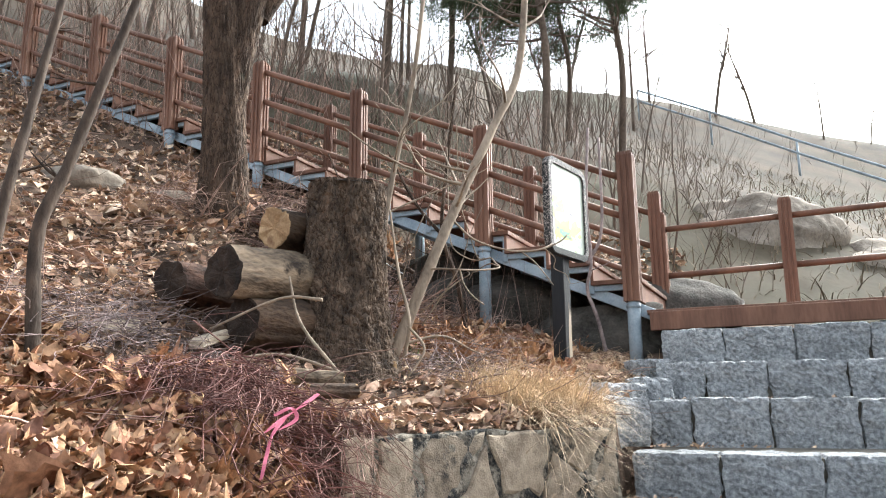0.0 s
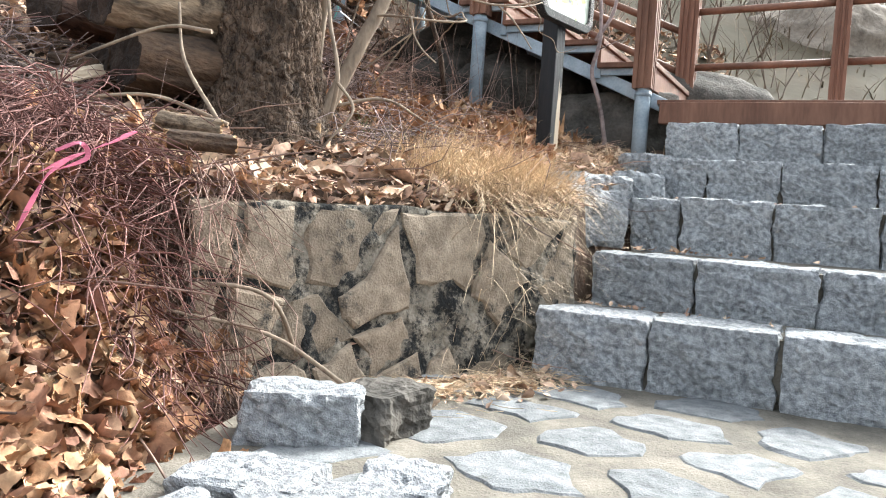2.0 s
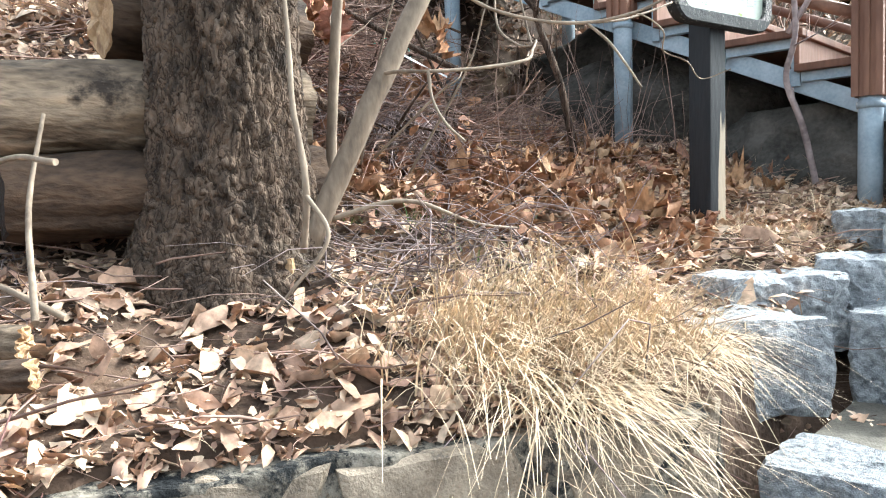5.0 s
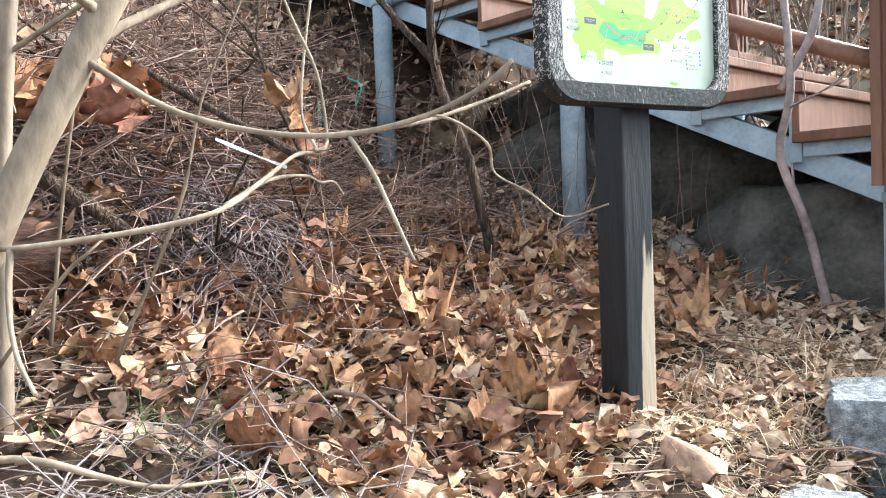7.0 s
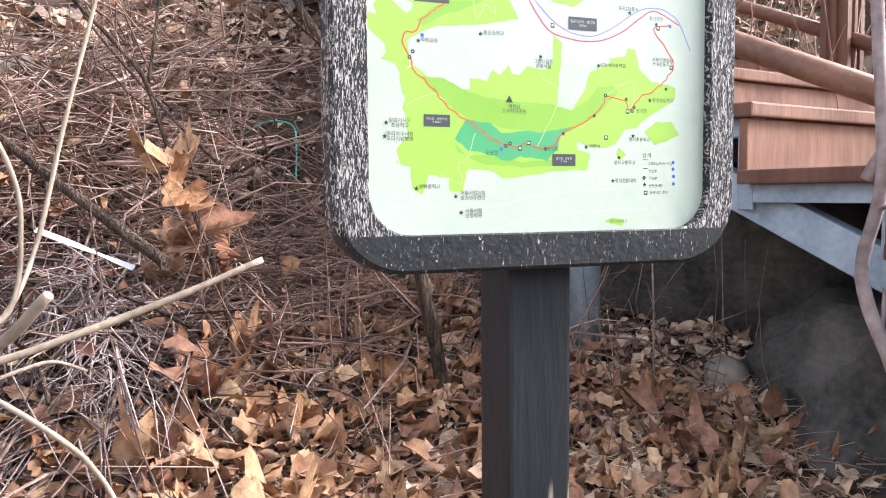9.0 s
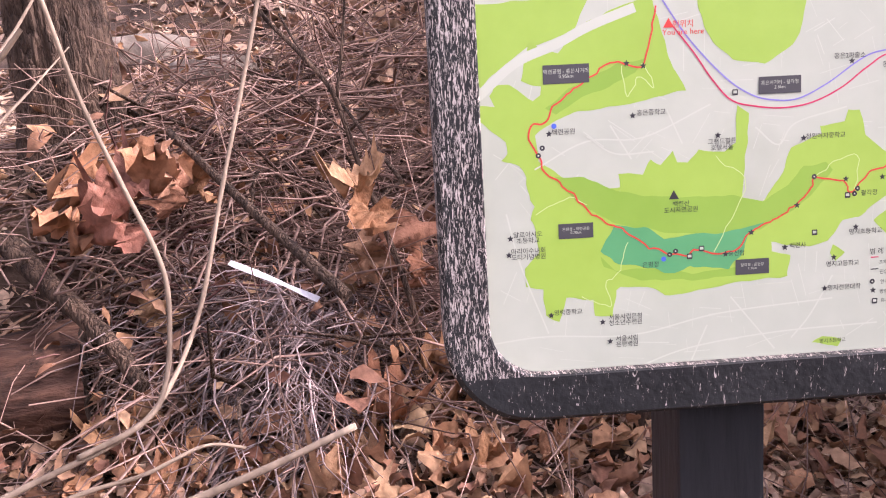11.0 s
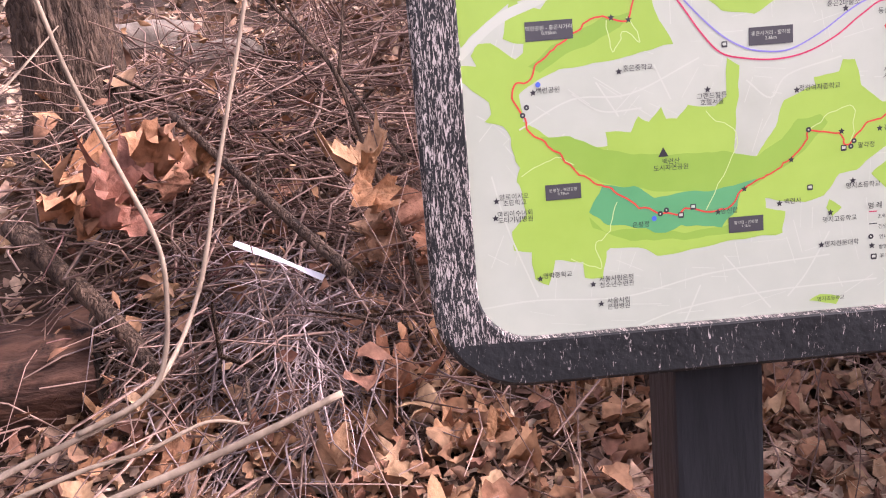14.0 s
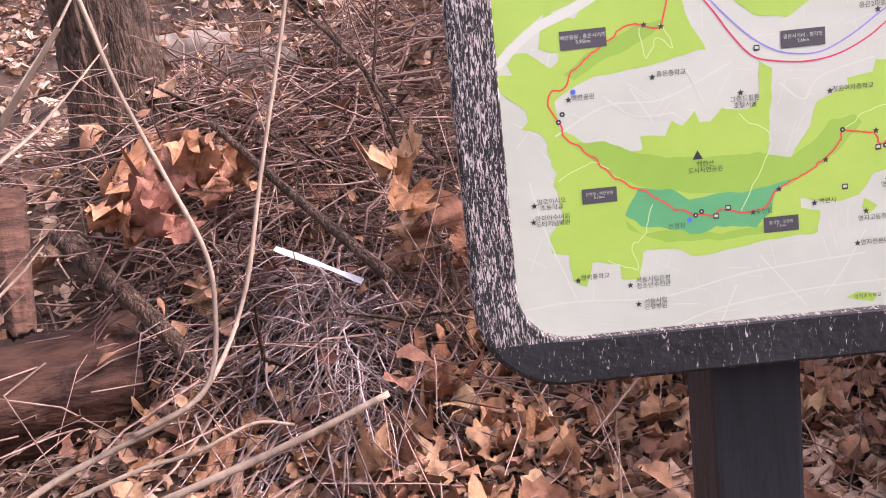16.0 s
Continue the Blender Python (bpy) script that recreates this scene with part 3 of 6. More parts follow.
def make_landing():
    ld = holder("timber_landing", (2.6, 6.5, 1.1), "red brown timber landing with fence above stone steps", "landing")
    inv = Matrix.Translation((-2.6, -6.5, -1.1))
    a, b = Vector((1.31, 6.2, 1.0)), Vector((4.6, 5.72, 1.05))
    f = stick("fascia", a, b, 0.05, 0.14, DECK, None)
    f.parent, f.matrix_basis = ld, inv @ f.matrix_basis
    d = (b - a).normalized()
    n = Vector((-d.y, d.x, 0))
    for j in range(10):
        p, q = a + n * (0.08 + j * 0.142) + Vector((0, 0, 0.075)), b + n * (0.08 + j * 0.142) + Vector((0, 0, 0.075))
        s = stick("deck_board", p - d * 0.02, q, 0.135, 0.03, DECK, None)
        s.parent, s.matrix_basis = ld, inv @ s.matrix_basis
    for u in (0.5, 1.6, 2.8):
        p = a + d * u + n * 0.06
        s = tube("steel_foot", [inv @ Vector((p.x, p.y, 0.5)), inv @ Vector((p.x, p.y, 0.95))], 0.035, STEEL, ld, 12)
    posts = [Vector((1.6, 7.51, 1.12)), Vector((2.64, 7.21, 1.14)), Vector((3.66, 6.92, 1.16)), Vector((4.66, 6.63, 1.18))]
    for p in posts:
        g = grooved_post("fence_post", p, 1.03, None, 0.11)
        g.parent, g.matrix_basis = ld, inv @ g.matrix_basis
    for p, q in zip(posts, posts[1:]):
        for h in (0.87, 0.43):
            tube("fence_rail", [inv @ (p + Vector((0, 0, h))), inv @ (q + Vector((0, 0, h)))], 0.028, RAIL, ld, 10)


make_stairway()
make_landing()


# ---- stump, trees and logs ----
def trunk_mesh(name, path, radii, material, parent=None, sides=40, furrow=0.07, seed=1, label="", rings=8, plate=0.0, depth=0.012, tall=0.45, gash=None):
    """A trunk with a flared foot; its bark is ridged, or broken into plates of a given size with deep furrows between them."""
    pts = bend(path, rings)
    rs = []
    for i in range(len(pts)):
        t = i / (len(pts) - 1) * (len(radii) - 1)
        a = int(min(t, len(radii) - 2))
        rs.append(radii[a] + (radii[a + 1] - radii[a]) * (t - a))
    vs, fs = [], []
    for i, p in enumerate(pts):
        for k in range(sides):
            w = 2 * math.pi * k / sides
            q = Vector((math.cos(w), math.sin(w), 0))
            ridge = noise.noise(Vector((q.x * 5.5, q.y * 5.5, p.z * 1.6 + seed))) + 0.9 * abs(noise.noise(Vector((q.x * 10, q.y * 10, p.z * 6 + seed)))) + 0.5 * noise.noise(Vector((q.x * 22, q.y * 22, p.z * 16 + seed)))
            lump = noise.noise(Vector((q.x * 1.3 + seed, q.y * 1.3, p.z * 1.1)))
            r = rs[i] * (1 + furrow * ridge + 0.1 * lump)
            if plate:
                c = Vector((q.x * rs[i], q.y * rs[i], p.z * tall)) / plate
                c += Vector((noise.noise(c * 0.9), noise.noise(c * 0.9 + Vector((5, 2, 1))), 0.6 * noise.noise(c * 0.9 + Vector((9, 4, 7))))) * 0.45
                dist, near = noise.voronoi(c + Vector((seed, 0, 0)))
                gap = min(1.0, (dist[1] - dist[0]) / 0.2)
                r += depth * (gap * (0.85 + 0.3 * noise.noise(near[0] * 3.7)) - 0.8) + depth * 0.35 * noise.noise(c * 4)
            if gash:
                turn = abs((w - gash[0] - 0.12 * math.sin(p.z * 5) + math.pi) % (2 * math.pi) - math.pi)
                r -= gash[2] * max(0.0, 1 - turn / gash[1]) ** 0.5 * min(1.0, max(0.0, (p.z - gash[3]) / 0.15))
            vs.append((p.x + q.x * r, p.y + q.y * r, p.z))
    n = sides
    for i in range(len(pts) - 1):
        for k in range(n):
            j = (k + 1) % n
            fs.append((i * n + k, i * n + j, (i + 1) * n + j, (i + 1) * n + k))
    ob = quick(name, vs, fs, material, parent)
    for p in ob.data.polygons:
        p.use_smooth = True
    return tagged(ob, label)


def cut_face(name, centre, normal, radius, material, parent, seed=0, squash=1.0):
    """A sawn end: a shallow uneven disc with rings."""
    vs, fs, n = [], [], 28
    for r in (1.0, 0.97, 0.6, 0.25):
        for k in range(n):
            w = 2 * math.pi * k / n
            rr = radius * r * (1 + 0.07 * noise.noise(Vector((math.cos(w) * 1.5 + seed, math.sin(w) * 1.5, seed))))
            vs.append((rr * math.cos(w), rr * math.sin(w) * squash, (0 if r == 1 else 0.006) + 0.004 * noise.noise(Vector((rr * 30, w * 3, seed)))))
    for r in range(3):
        for k in range(n):
            j = (k + 1) % n
            fs.append((r * n + k, r * n + j, (r + 1) * n + j, (r + 1) * n + k))
    fs.append(tuple(range(3 * n, 4 * n)))
    ob = quick(name, vs, fs, material, parent)
    ob.matrix_basis = Matrix.Translation(centre) @ Vector(normal).to_track_quat("Z", "Y").to_matrix().to_4x4()
    return ob


def make_stump():
    x, y = -0.49, 4.12
    z = gz(x, y)
    st = holder("tree_stump", (x, y, z), "tall sawn tree stump with deeply furrowed dark bark", "stump")
    top = 1.55 - z
    trunk_mesh("bark", [(0.01, -0.02, -0.15), (0.0, 0, 0.05), (0.005, 0, 0.3), (0.0, 0, top * 0.7), (-0.0, 0, top)], [0.37, 0.285, 0.235, 0.215, 0.212], BARK, st, 200, 0.03, 3, rings=44, plate=0.026, depth=0.018, tall=0.3, gash=(-1.32, 0.17, 0.035, 0.32))
    cut_face("sawn_top", (0.0, 0, top - 0.012), (0.02, -0.03, 1), 0.205, DARKCUT, st, 4)
    return st


def make_log(a, b, ra, rb, bark, face, label, seed, group="cut logs in the pile", rough=0.15):
    """A log with grain ridges along it, flats, an uneven saw cut at each end and a strip of torn bark."""
    a, b = Vector(a), Vector(b)
    lg = holder("log", (a + b) / 2, label, "log", group)
    d = (b - a).normalized()
    side = d.cross(Vector((0, 0, 1))).normalized()
    up = side.cross(d)
    length, n, m = (b - a).length, 44, max(8, int((b - a).length / 0.025))
    vs, fs = [], []
    for i in range(m + 1):
        f = i / m
        r0 = ra + (rb - ra) * f
        for k in range(n):
            w = 2 * math.pi * k / n
            c, s = math.cos(w), math.sin(w)
            flat = noise.noise(Vector((c * 1.2 + seed, s * 1.2, f * length * 1.5)))
            grain = noise.noise(Vector((c * 7, s * 7, f * length * 2.2 + seed)))
            knot = noise.noise(Vector((c * 3, s * 3, f * length * 12 + seed)))
            torn = 0.06 if noise.noise(Vector((c * 1.8 + seed * 3, s * 1.8, f * length * 4))) > 0.12 else 0.0
            r = r0 * (1 + 1.2 * rough * flat + 0.7 * rough * grain + 0.35 * rough * knot - torn)
            along = (f - 0.5) * length
            if i in (0, m):
                along += 0.02 * noise.noise(Vector((c * 2, s * 2, seed + i)))
            vs.append(tuple(d * along + (side * c + up * s) * r))
    for i in range(m):
        for k in range(n):
            j = (k + 1) % n
            fs.append((i * n + k, i * n + j, (i + 1) * n + j, (i + 1) * n + k))
    quick("bark", vs, fs, bark, lg, smooth=True)
    for end, way in ((0, -d), (m, d)):
        rim = [Vector(v) for v in vs[end * n:(end + 1) * n]]
        mid = sum(rim, Vector()) / n
        ev, ef = [], []
        for q, sink in ((0.995, 0.0), (0.93, 0.004), (0.7, 0.002), (0.4, 0.006), (0.12, 0.003)):
            for k, p in enumerate(rim):
                z = 0.007 * noise.noise(Vector((k * 0.35, q * 6, seed + end)))
                ev.append(tuple(mid + (p - mid) * q + way * (sink + z * (q < 0.99))))
        for r in range(4):
            for k in range(n):
                j = (k + 1) % n
                ef.append((r * n + k, r * n + j, (r + 1) * n + j, (r + 1) * n + k))
        ef.append(tuple(range(4 * n, 5 * n)))
        quick("sawn_end", ev, ef, face, lg)
    return lg


make_stump()
make_log((-0.84, 3.98, 1.31), (-0.6, 4.6, 1.34), 0.11, 0.115, LOGBARK, CUTWOOD, "sawn log with pale tan cut end", 1)
make_log((-0.92, 3.55, 1.0), (-0.5, 4.45, 1.06), 0.125, 0.14, LOGBARE, DARKCUT, "barkless grey log with dark cut end", 2)
make_log((-1.27, 3.72, 1.0), (-1.04, 4.99, 1.03), 0.1, 0.18, ROT, DARKCUT, "long rotting log with reddish crumbling wood", 3, rough=0.14)
make_log((-0.86, 3.66, 0.78), (-0.4, 4.42, 0.8), 0.125, 0.13, LOGBARK, DARKCUT, "rotting log at the foot of the pile", 4)
make_log((-1.05, 3.75, 0.76), (-0.75, 4.4, 0.8), 0.1, 0.1, LOGBARK, DARKCUT, "dark log under the pile", 5)
make_log((-0.929, 4.728, 1.575), (-0.835, 4.712, 1.248), 0.048, 0.034, ROT, DARKCUT, "split grey branch end on the pile", 6)
make_log((-0.44, 3.2, 0.5), (-0.27, 3.3, 0.49), 0.035, 0.034, LOGBARE, CUTWOOD, "short sawn branch offcut", 7, "offcuts on the slope")
make_log((-0.36, 3.13, 0.44), (-0.2, 3.27, 0.44), 0.03, 0.03, LOGBARK, CUTWOOD, "short sawn branch offcut", 8, "offcuts on the slope")


def wood_chip(place, size, turn, tilt, seed, label="split pale wood chip on leaves", material=CUTWOOD):
    ob = part("wood_chip", hewn_bm(*size, seed, 0.006, 5), material)
    ob.matrix_basis = pose(*place, tilt, 0, turn)
    return tagged(ob, label, "wood chip", "wood chips")


wood_chip((-0.21, 4.02, gz(-0.21, 4.02) - 0.01), (0.05, 0.03, 0.1), 10, 0, 3, "upright pale wood chip beside the stump")
wood_chip((-1.350, 3.400, 0.726), (0.2, 0.13, 0.03), 25, 28, 4, "pale weathered board scrap on the slope", PALEWOOD)
wood_chip((-0.953, 3.520, 0.666), (0.09, 0.19, 0.045), -15, 20, 5, "white split wood under the pile", PALEWOOD)
wood_chip((-0.993, 3.550, 0.721), (0.17, 0.07, 0.04), 35, 10, 6, "split bark scrap under the pile", LOGBARK)


def limb(rnd, start, way, length, radius, depth, vs, fs, sides=6, gravity=0.05, spread=0.7, kids=3):
    """Adds a crooked limb with its twigs to the lists."""
    pts, p, d = [Vector(start)], Vector(start), Vector(way).normalized()
    n = 6 if depth else 4
    for _ in range(n):
        d = (d + Vector((rnd.uniform(-1, 1), rnd.uniform(-1, 1), rnd.uniform(-0.6, 0.8))) * 0.22 + Vector((0, 0, gravity))).normalized()
        p = p + d * length / n
        pts.append(p)
    rs = [radius * (1 - 0.75 * i / n) for i in range(n + 1)]
    v, f = tube_data(pts, rs, max(3, sides), caps=False)
    o = len(vs)
    vs += v
    fs += [tuple(i + o for i in q) for q in f]
    ends = [pts[-1]]
    if depth:
        for _ in range(kids):
            i = rnd.randint(1, n)
            w = (pts[i] - pts[i - 1]).normalized() + Vector((rnd.uniform(-1, 1), rnd.uniform(-1, 1), rnd.uniform(-0.3, 0.9))) * spread
            ends += limb(rnd, pts[i], w, length * rnd.uniform(0.45, 0.7), rs[i] * 0.65, depth - 1, vs, fs, max(3, sides - 2), gravity, spread, kids)
    return ends


def make_big_tree():
    """The double-stemmed tree behind the log pile."""
    x, y = -1.64, 5.1
    z = gz(x, y)
    tr = holder("forked_tree", (x, y, z), "living tree with two grey brown furrowed stems", "tree")
    trunk_mesh("trunk", [(0, 0, -0.2), (0, 0, 0.08), (0.0, -0.03, 0.5), (-0.02, -0.06, 1.1), (-0.06, -0.12, 2.0), (-0.12, -0.14, 3.6), (-0.1, 0.1, 6)], [0.21, 0.17, 0.15, 0.145, 0.12, 0.1, 0.05], TREEBARK, tr, 110, 0.04, 5, rings=24, plate=0.026, depth=0.014, tall=0.22)
    trunk_mesh("second_stem", [(0.03, -0.02, 0.7), (0.07, -0.02, 1.1), (0.17, 0.0, 1.7), (0.24, 0.05, 2.4), (0.45, 0.3, 3.8), (0.6, 0.5, 5.5)], [0.1, 0.115, 0.1, 0.09, 0.07, 0.03], TREEBARK, tr, 80, 0.04, 9, rings=20, plate=0.026, depth=0.012, tall=0.22)
    trunk_mesh("limb", [(0.17, 0.08, 1.45), (0.42, 0.1, 1.85), (0.75, 0.2, 2.6), (1.0, 0.3, 3.6)], [0.07, 0.06, 0.05, 0.03], TREEBARK, tr, 20, 0.06, 12)
    rnd = random.Random(6)
    vs, fs = [], []
    for s, w in (((-0.1, -0.1, 2.6), (-0.8, 0.2, 0.8)), ((-0.1, 0, 3.6), (0.6, -0.3, 0.9)), ((0.4, 0.3, 3.4), (0.8, 0.4, 0.6)), ((0.8, 0.2, 2.8), (0.9, -0.2, 0.6))):
        limb(rnd, s, w, 1.8, 0.035, 2, vs, fs)
    quick("crown", vs, fs, TREEBARK, tr, smooth=True)


make_big_tree()


def bare_tree(name, place, height, radius, seed, label, lean=(0, 0), kids=4, material=None, group=""):
    rnd = random.Random(seed)
    x, y = place
    z = gz(x, y)
    t = holder(name, (x, y, z), label, "tree", group)
    tops = [(0, 0, -0.2), (lean[0] * 0.3, lean[1] * 0.3, height * 0.35), (lean[0] * 0.7, lean[1] * 0.7, height * 0.7), (lean[0], lean[1], height)]
    trunk_mesh("trunk", tops, [radius * 1.2, radius, radius * 0.75, radius * 0.3], material or FARBARK, t, 12, 0.03, seed, rings=5)
    vs, fs = [], []
    for i in range(kids):
        h = rnd.uniform(0.3, 0.95)
        s = (lean[0] * h, lean[1] * h, height * h)
        a = rnd.uniform(0, 6.28)
        limb(rnd, s, (math.cos(a), math.sin(a), rnd.uniform(0.3, 1.1)), height * rnd.uniform(0.25, 0.45), radius * 0.45, 2, vs, fs, 5)
    quick("crown", vs, fs, material or FARBARK, t, smooth=True)
    return t


# thin dark stems on the near slope
def stem(name, path, radii, material, label, group="", category="sapling", twigs=0, seed=0, twig_len=0.3):
    p0 = Vector(path[0])
    s = holder(name, p0, label, category, group)
    pts = [p - p0 for p in bend(path, 7)]
    rs = [radii[0] + (radii[1] - radii[0]) * i / (len(pts) - 1) for i in range(len(pts))]
    tube("stem", pts, rs, material, s, 9, 0.16, seed, 18)
    if twigs:
        rnd = random.Random(seed)
        for _ in range(twigs):
            vs, fs = [], []
            i = rnd.randint(len(pts) // 4, len(pts) - 1)
            a = rnd.uniform(0, 6.28)
            limb(rnd, pts[i], (math.cos(a), math.sin(a), rnd.uniform(-0.1, 0.9)), twig_len * rnd.uniform(0.5, 1.2), rs[i] * 0.4, 1, vs, fs, 5, 0.02, 0.8, 2)
            quick("twig", vs, fs, material, s, smooth=True)
    return s


def foot(x, y, dz=-0.05):
    return (x, y, gz(x, y) + dz)


DARKSTEM = grainy("dark sapling bark", (0.022, 0.015, 0.011), (0.085, 0.058, 0.042), 14, 0.9, 0.6, 60, stretch=(1, 1, 0.4))
stem("dark_sapling", [foot(-1.340, 2.853), (-1.411, 2.903, 1.048), (-1.360, 2.973, 1.346), (-1.287, 3.053, 1.748), (-1.208, 3.153, 2.208), (-1.143, 3.253, 2.715)], (0.03, 0.016), DARKSTEM, "thin dark leaning sapling on the slope", "saplings", seed=1, twigs=4)
stem("dark_sapling", [foot(-1.634, 2.900), (-1.613, 2.950, 1.184), (-1.625, 3.050, 1.563), (-1.629, 3.150, 1.978), (-1.616, 3.200, 2.271), (-1.615, 3.300, 2.768)], (0.026, 0.015), DARKSTEM, "thin dark leaning sapling on the slope", "saplings", seed=2, twigs=4)
stem("leaning_sapling", [(-0.25, 4.15, 0.6), (-0.08, 4.32, 1.1), (0.06, 4.47, 1.5), (0.27, 4.68, 2.05), (0.43, 4.85, 2.5), (0.5, 5.0, 3.3)], (0.034, 0.022), PALEBARK, "leaning smooth tan sapling beside the stump", "saplings", seed=3, twigs=8, twig_len=0.7)
stem("upright_sapling", [foot(-0.42, 4.5), (-0.36, 4.53, 1.5), (-0.2, 4.58, 2.4), (-0.1, 4.62, 3.4)], (0.02, 0.012), PALEBARK, "slim tan sapling behind the stump", "saplings", seed=4, twigs=9, twig_len=0.7)
stem("grey_sapling", [foot(1.0, 6.4), (0.93, 6.36, 1.05), (0.86, 6.335, 1.28), (0.9, 6.3, 1.5), (0.88, 6.3, 1.95), (0.92, 6.3, 2.6)], (0.016, 0.011), GREYTWIG, "crooked grey sapling in front of the stairway", "saplings", seed=5, twigs=4, twig_len=0.3)
stem("grey_sapling", [(0.87, 6.31, 1.48), (0.99, 6.28, 1.75), (1.0, 6.27, 2.5)], (0.014, 0.01), GREYTWIG, "second stem of the grey sapling", "saplings", seed=15)
stem("brown_sapling", [foot(-0.06, 6.1), (-0.13, 6.05, 1.3), (-0.24, 6.0, 1.7), (-0.2, 5.98, 2.2), (-0.1, 5.95, 3.0)], (0.02, 0.012), TREEBARK, "crooked brown sapling behind the signboard", "saplings", seed=6, twigs=6, twig_len=0.45)
stem("brown_sapling", [(-0.22, 6.0, 1.66), (-0.45, 5.95, 1.95), (-0.65, 5.9, 2.35)], (0.016, 0.008), TREEBARK, "forked limb of the brown sapling", "saplings", seed=16, twigs=3)


# ---- tan shrub whose branches cross the view ----
def make_shrub():
    sh = holder("shrub", (-0.12, 4.1, 0.65), "leafless tan shrub with long arching branches", "shrub")
    o = Vector(sh.location)

    def br(points, r0, r1, seed):
        pts = [p - o for p in bend(points, 7)]
        rs = [0.75 * (r0 + (r1 - r0) * i / (len(pts) - 1)) for i in range(len(pts))]
        tube("branch", pts, rs, PALEBARK, sh, 8, 0.2, seed, 20)

    br([(0.05, 4.44, 1.42), (0.147, 4.539, 1.332), (0.29, 4.62, 1.285), (0.426, 4.692, 1.275), (0.56, 4.745, 1.3), (0.65, 4.785, 1.345), (0.692, 4.806, 1.384)], 0.0085, 0.0055, 1)
    br([(0.426, 4.692, 1.275), (0.489, 4.825, 1.3), (0.527, 4.905, 1.326), (0.563, 4.981, 1.355), (0.6, 5.058, 1.389)], 0.006, 0.0045, 2)
    br([(0.426, 4.692, 1.27), (0.5, 4.66, 1.2), (0.56, 4.635, 1.12), (0.602, 4.622, 1.056)], 0.006, 0.0045, 3)
    br([(0.5, 4.74, 1.29), (0.56, 4.783, 1.3), (0.617, 4.839, 1.253), (0.61, 4.88, 1.2), (0.68, 4.88, 1.16), (0.71, 4.96, 1.115), (0.8, 4.95, 1.135)], 0.004, 0.002, 4)
    br([(-0.1, 5.3, 2.15), (-0.085, 5.22, 1.85), (-0.07, 5.14, 1.587), (-0.04, 5.08, 1.4), (0.067, 4.999, 1.305), (0.153, 4.917, 1.273), (0.232, 4.762, 1.255), (0.27, 4.63, 1.2), (0.304, 4.5, 1.149), (0.249, 4.42, 1.125), (0.174, 4.34, 1.11), (0.107, 4.26, 1.101), (0.02, 4.27, 1.11), (-0.07, 4.31, 1.12)], 0.0045, 0.0075, 5)
    br([(-0.15, 4.02, 0.62), (-0.12, 4.0, 0.8), (-0.17, 4.02, 1.0), (-0.2, 4.05, 1.15), (-0.24, 4.08, 1.4)], 0.014, 0.008, 6)
    br([(-0.13, 4.0, 0.78), (-0.04, 3.98, 0.66), (-0.1, 3.9, 0.53), (-0.16, 3.85, 0.44)], 0.01, 0.004, 7)
    br([(0.107, 4.26, 1.1), (0.13, 4.24, 1.02), (0.18, 4.22, 0.95), (0.24, 4.21, 0.9)], 0.007, 0.004, 8)
    br([(-0.2, 4.2, 0.7), (0.0, 4.3, 0.75), (0.15, 4.45, 0.68), (0.22, 4.6, 0.66)], 0.012, 0.004, 9)
    rnd = random.Random(3)
    for k in range(3):
        a = rnd.uniform(-0.6, 1.3)
        p = Vector((rnd.uniform(-0.35, 0.05), rnd.uniform(4.15, 4.7), rnd.uniform(0.7, 1.0)))
        q = p + Vector((0.12 + 0.25 * rnd.random(), 0.15 * rnd.random(), rnd.uniform(0.2, 0.7)))
        br([p, (p + q) / 2 + Vector((rnd.uniform(-0.1, 0.1), 0, 0.06)), q, q + Vector((rnd.uniform(-0.1, 0.25), 0.05, rnd.uniform(-0.05, 0.3)))], 0.006, 0.002, 20 + k)


make_shrub()


# near-side stems seen past the board
stem("pale_shrub_stem", [(0.03, 4.82, 2.15), (0.025, 4.895, 1.852), (0.021, 4.927, 1.726), (0.042, 4.968, 1.6), (0.077, 5.004, 1.48), (0.101, 5.0, 1.39), (0.126, 4.979, 1.315), (0.151, 4.942, 1.285), (0.19, 4.86, 1.273)], (0.003, 0.0042), PALEBARK, "pale bent shrub stem", "shrub stems", "shrub", seed=31)
stem("pale_shrub_stem", [(0.065, 5.101, 1.185), (0.094, 5.034, 1.214), (0.134, 4.942, 1.209), (0.176, 4.848, 1.219), (0.24, 4.68, 1.205), (0.3, 4.51, 1.155)], (0.0025, 0.004), PALEBARK, "thin arching shrub branch", "shrub stems", "shrub", seed=34)


# ---- boulders ----
def rock(name, place, size, seed, material, label, turn=0, flat=0.0, rough=0.22, sub=4):
    ob = part(name, boulder_bm(*size, seed, rough, sub, flat), material)
    ob.matrix_basis = pose(*place, 0, 0, turn)
    return tagged(ob, label, "boulder")


